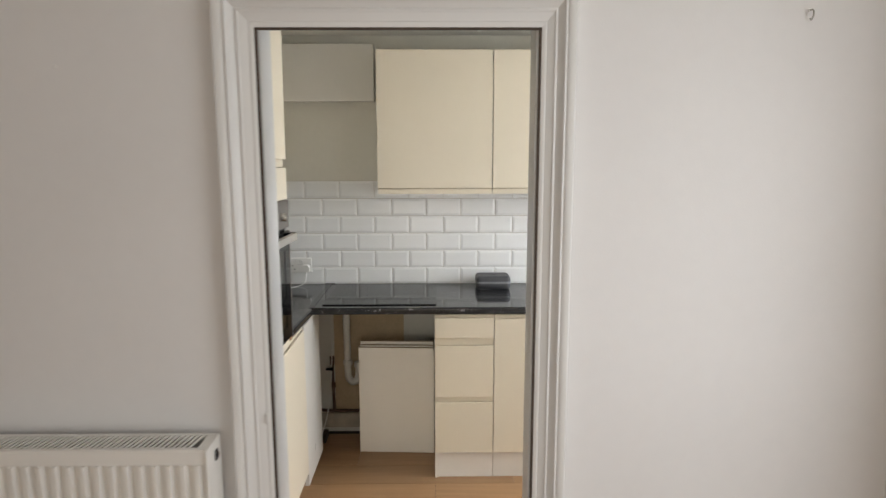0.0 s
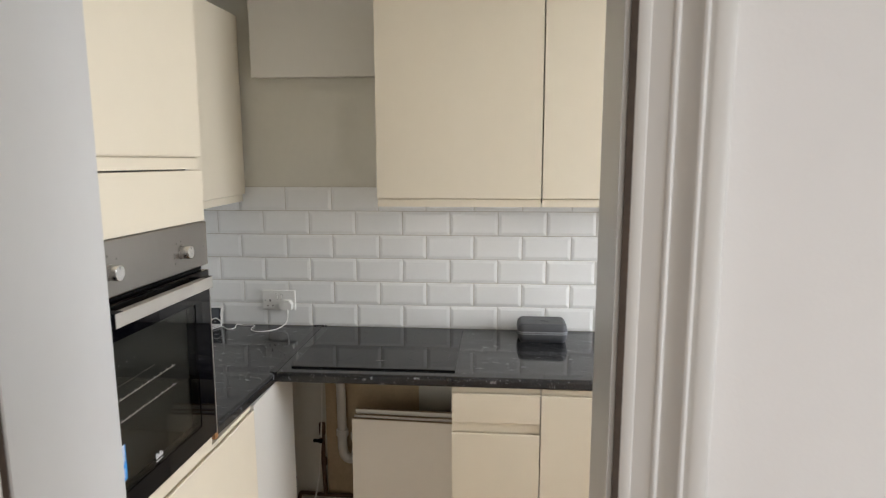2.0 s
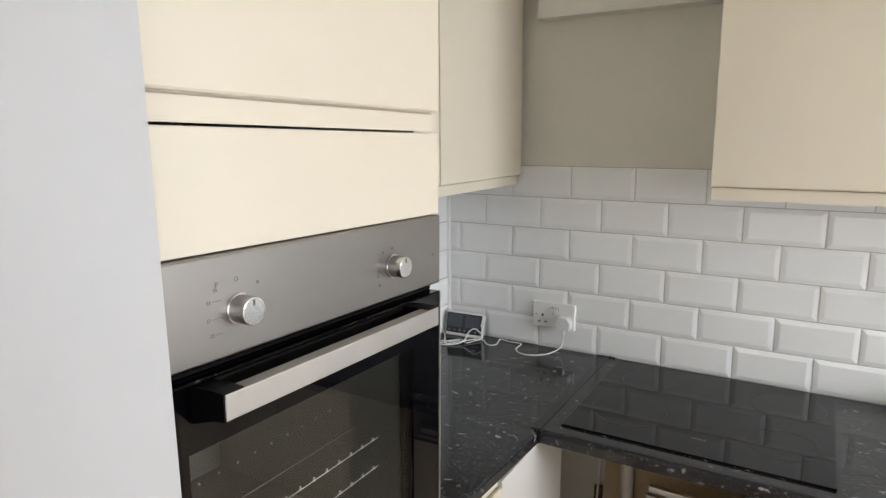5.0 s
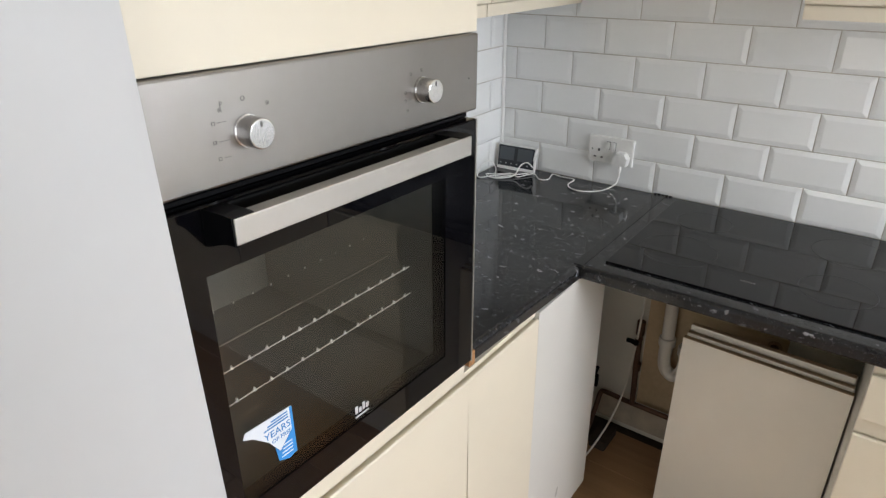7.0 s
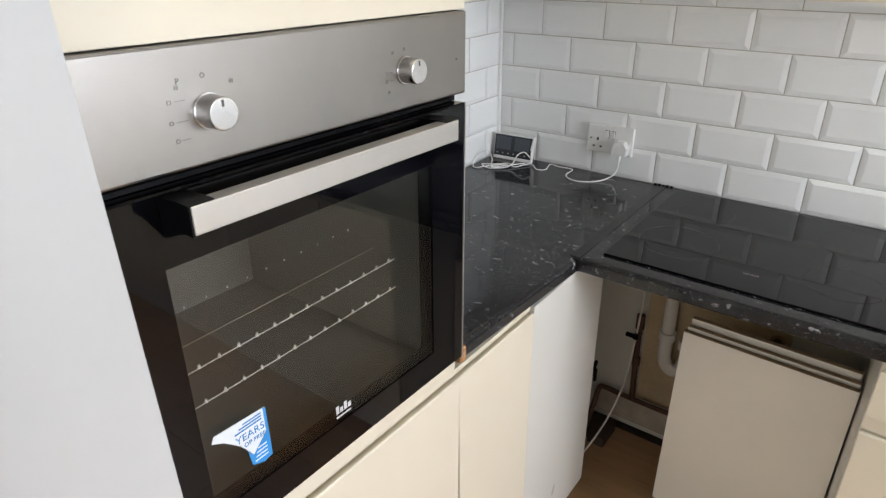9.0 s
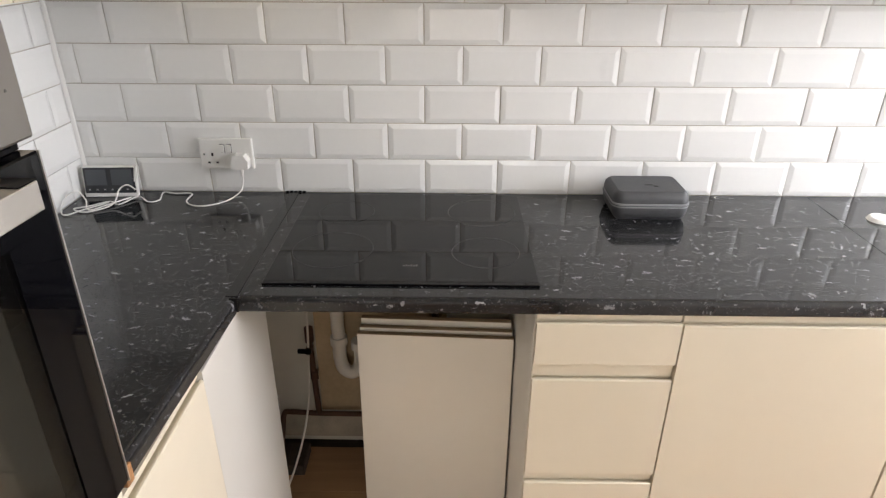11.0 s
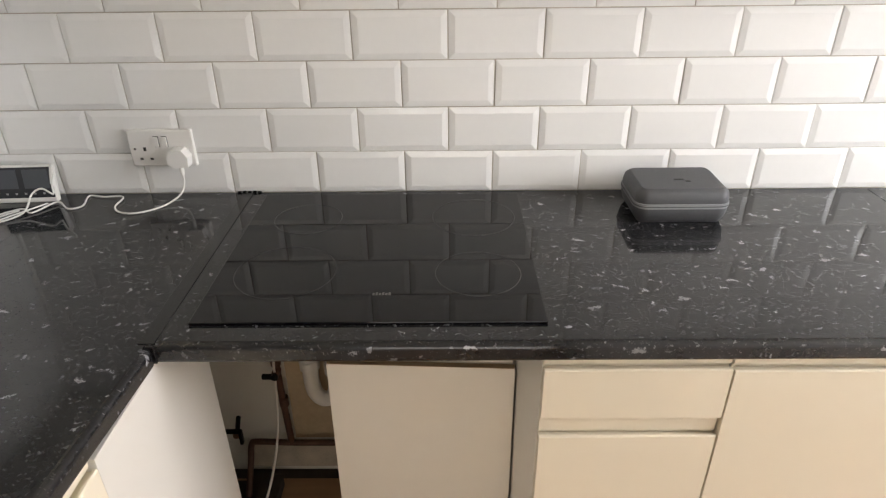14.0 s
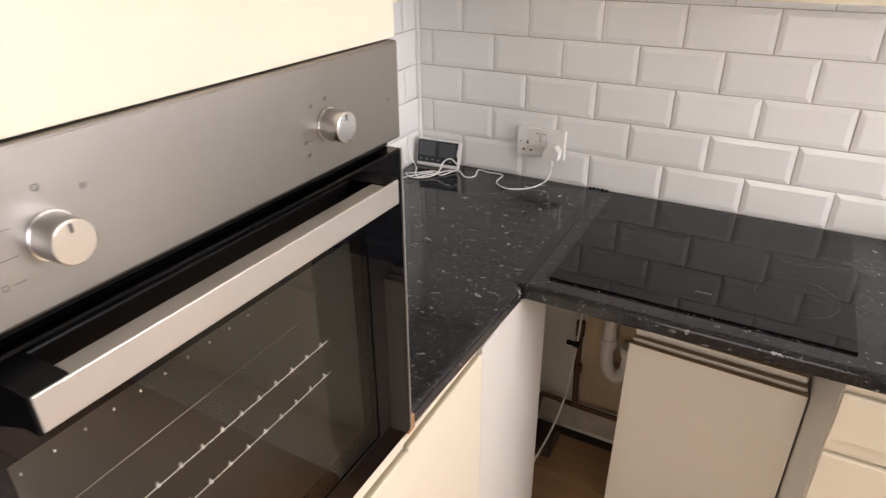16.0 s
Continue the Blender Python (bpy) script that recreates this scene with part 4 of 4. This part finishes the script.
solid("plug_disc", disc((2.141, -0.165, WT1 + 0.0003), 0.032, 0.010, "z", 40, 0.026, 0.003), M_SINK, "small round white dish on worktop", "dish")

# ---- small things on the walls ----
RAD = thing("radiator", (0.0, -2.02, 0.28), "white panel radiator below the doorway wall", "radiator")
RX0, RX1, RZ0, RZ1 = -0.62, 0.597, 0.33, 0.915
ridge = []
nx = 30
for k in range(nx + 1):
    x = RX0 + 0.03 + (RX1 - RX0 - 0.06) * k / nx
    w = (RX1 - RX0 - 0.06) / nx
    ridge += [(x - 0.30 * w, -2.055), (x - 0.15 * w, -2.071), (x + 0.15 * w, -2.071), (x + 0.30 * w, -2.055)]
outline = [(RX0 + 0.004, -2.055)] + [p for p in ridge if RX0 + 0.01 < p[0] < RX1 - 0.01] + [(RX1 - 0.004, -2.055), (RX1 - 0.004, -2.048), (RX0 + 0.004, -2.048)]
part("front_panel", joined(prism(outline, RZ0 + 0.03, RZ1 - 0.045), box(RX0 + 0.004, RX1 - 0.004, -2.064, -2.048, RZ1 - 0.047, RZ1 - 0.002, 0.004), box(RX0 + 0.004, RX1 - 0.004, -2.064, -2.048, RZ0, RZ0 + 0.032, 0.004)), M_RAD, RAD)
part("back_panel", box(RX0 + 0.004, RX1 - 0.004, -1.978, -1.966, RZ0, RZ1 - 0.004, 0.002), M_RAD, RAD)
for x in (RX0, RX1 - 0.004):
    part("side_panel", box(x, x + 0.004, -2.071, -1.962, RZ0, RZ1, 0.0015), M_RAD, RAD)
part("convector", joined(*[box(RX0 + 0.02 + 0.03 * k, RX0 + 0.022 + 0.03 * k, -2.046, -1.98, RZ0 + 0.05, RZ1 - 0.02) for k in range(38)]), M_RADIN, RAD)
part("top_grille", joined(*([prism([(RX0 + 0.012 + 0.0145 * k, -2.052), (RX0 + 0.019 + 0.0145 * k, -2.052), (RX0 + 0.032 + 0.0145 * k, -1.974), (RX0 + 0.025 + 0.0145 * k, -1.974)], RZ1 - 0.004, RZ1 - 0.001) for k in range(80)] + [box(RX0 + 0.005, RX1 - 0.005, -2.064, -2.050, RZ1 - 0.004, RZ1 + 0.0005), box(RX0 + 0.005, RX1 - 0.005, -1.976, -1.962, RZ1 - 0.004, RZ1 + 0.0005), box(RX1 - 0.030, RX1 - 0.005, -2.050, -1.976, RZ1 - 0.004, RZ1)])), M_RAD, RAD, "slatted top grille")
part("bleed_valve", joined(disc((RX1, -2.0, RZ1 - 0.045), 0.007, 0.006, "x", 14), box(RX1, RX1 + 0.003, -2.01, -1.99, RZ1 - 0.06, RZ1 - 0.03, 0.001)), M_SLOT, RAD, "dark bleed valve slot")
for x in (RX0 + 0.2, RX1 - 0.2):
    part("bracket", box(x, x + 0.03, -1.968, -1.93, RZ0 + 0.05, RZ1 - 0.08), M_RAD, RAD)
HOOK = thing("wall_hook", (2.21, -1.94, 2.05), "small metal hook screwed into the wall", "hook")
part("plate", disc((2.211, -1.930, 2.080), 0.004, 0.006, "-y", 16), M_PLASTIC, HOOK)
part("shank", tube([(2.211, -1.934, 2.080), (2.211, -1.948, 2.078), (2.212, -1.952, 2.066), (2.211, -1.945, 2.054), (2.211, -1.938, 2.058)], 0.0022, 8, 4), M_HANDLE, HOOK)
CHOOK = thing("ceiling_hook", (1.432, -0.35, 2.352), "small white hook screwed into kitchen ceiling", "hook")
part("plate", disc((1.432, -0.35, 2.348), 0.009, 0.004, "z", 16), M_PLASTIC, CHOOK)
part("shank", tube([(1.432, -0.35, 2.350), (1.431, -0.35, 2.325), (1.434, -0.35, 2.312), (1.443, -0.35, 2.312), (1.445, -0.35, 2.321)], 0.0035, 8, 4), M_PLASTIC, CHOOK)
solid("filled_hole", disc((0.206, -1.9295, 1.937), 0.006, 0.0025, "-y", 16, 0.004), M_WALL, "small filled screw hole in wall", "blemish")

# ---- pieces: floor boards and wall tiles ----
board_mesh = {}
for row in range(9):
    y0 = -1.80 + 0.197 * row
    y1 = min(y0 + 0.1955, 0.006)
    cuts = [-0.006, *[c for c in (0.35 + 0.43 * (row % 3), 1.62 + 0.43 * (row % 3), 2.89 + 0.43 * (row % 3)) if c < EAST - 0.1], EAST]
    for a, b in zip(cuts, cuts[1:]):
        key = (round(b - a, 3), round(y1 - y0, 3))
        if key not in board_mesh:
            board_mesh[key] = to_mesh("floor_board", box(0, b - a - 0.0015, 0, y1 - y0, -0.008, 0.0, 0.0008, 1), M_LAM, (0, 0, 0))
        ob = new("floor_board", board_mesh[key])
        ob.location = (a, y0, 0)
        ob.parent = FLOOR
        ob.matrix_parent_inverse = Matrix.Translation(-BASE[FLOOR])

P, H, A0, GAP = 0.202, 0.102, 0.048, 0.0024
tile_mesh = {}


def tile(w, h):
    """A bevelled metro tile lying in x and z, its face towards -y, with its lower left corner at the origin."""
    key = (round(w, 4), round(h, 4))
    if key in tile_mesh:
        return tile_mesh[key]
    bm = bmesh.new()
    inset = 0.0125
    rings = []
    for d, y in ((0, 0.008), (0, 0.0033), (0.0010, 0.0026), (inset - 0.001, 0.0004), (inset + 0.001, 0.0)):
        dx, dz = min(d, w * 0.45), min(d, h * 0.45)
        rings.append([bm.verts.new(c) for c in ((dx, y, dz), (w - dx, y, dz), (w - dx, y, h - dz), (dx, y, h - dz))])
    for a, b in zip(rings, rings[1:]):
        for k in range(4):
            bm.faces.new((a[k], a[(k + 1) % 4], b[(k + 1) % 4], b[k]))
    bm.faces.new(rings[-1])
    bmesh.ops.recalc_face_normals(bm, faces=bm.faces[:])
    tile_mesh[key] = to_mesh("tile", bm, M_TILE, (0, 0, 0))
    return tile_mesh[key]


rng = random.Random(4)


def tiles(length, parent, place, shift):
    for row in range(6):
        z0 = 0.931 if row == 0 else 1.03 + H * (row - 1)
        h = (0.10 if row == 0 else H) - GAP
        first = shift if row % 2 else shift + P / 2
        edges = [0.0] + [first + P * k for k in range(-1, 16) if 0.012 < first + P * k < length - 0.01] + [length]
        for a, b in zip(edges, edges[1:]):
            ob = new("tile", tile(b - a - GAP, h))
            tilt = Matrix.Rotation(radians(rng.gauss(0, 0.22)), 4, "X") @ Matrix.Rotation(radians(rng.gauss(0, 0.22)), 4, "Z")
            ob.parent = parent
            ob.matrix_basis = Matrix.Translation(-BASE[parent]) @ place @ Matrix.Translation((a + GAP / 2, rng.uniform(-0.0004, 0.0004), z0 + GAP / 2)) @ tilt


tiles(EAST, WALL_N, Matrix(), A0)
tiles(1.052, WALL_W, Matrix.Translation((0, -1.052, 0)) @ Matrix.Rotation(radians(90), 4, "Z"), 0.07)
solid("corner_sealant", prism([(0.0, 0.006), (0.0085, 0.0), (0.0065, -0.0045), (0.0035, -0.0068), (0.0, -0.0085), (-0.006, 0.0)], 0.9325, 1.541), M_PLASTIC, "white sealant bead in the tiled corner", "sealant", kind="structure")
solid("grout_north", box(0.0, EAST, 0.0053, 0.008, 0.93, 1.541), M_GROUT, "pale grey tile grout", "grout", kind="structure")
solid("grout_west", box(-0.008, -0.0053, -1.054, 0.0, 0.93, 1.541), M_GROUT, "pale grey tile grout", "grout", kind="structure")
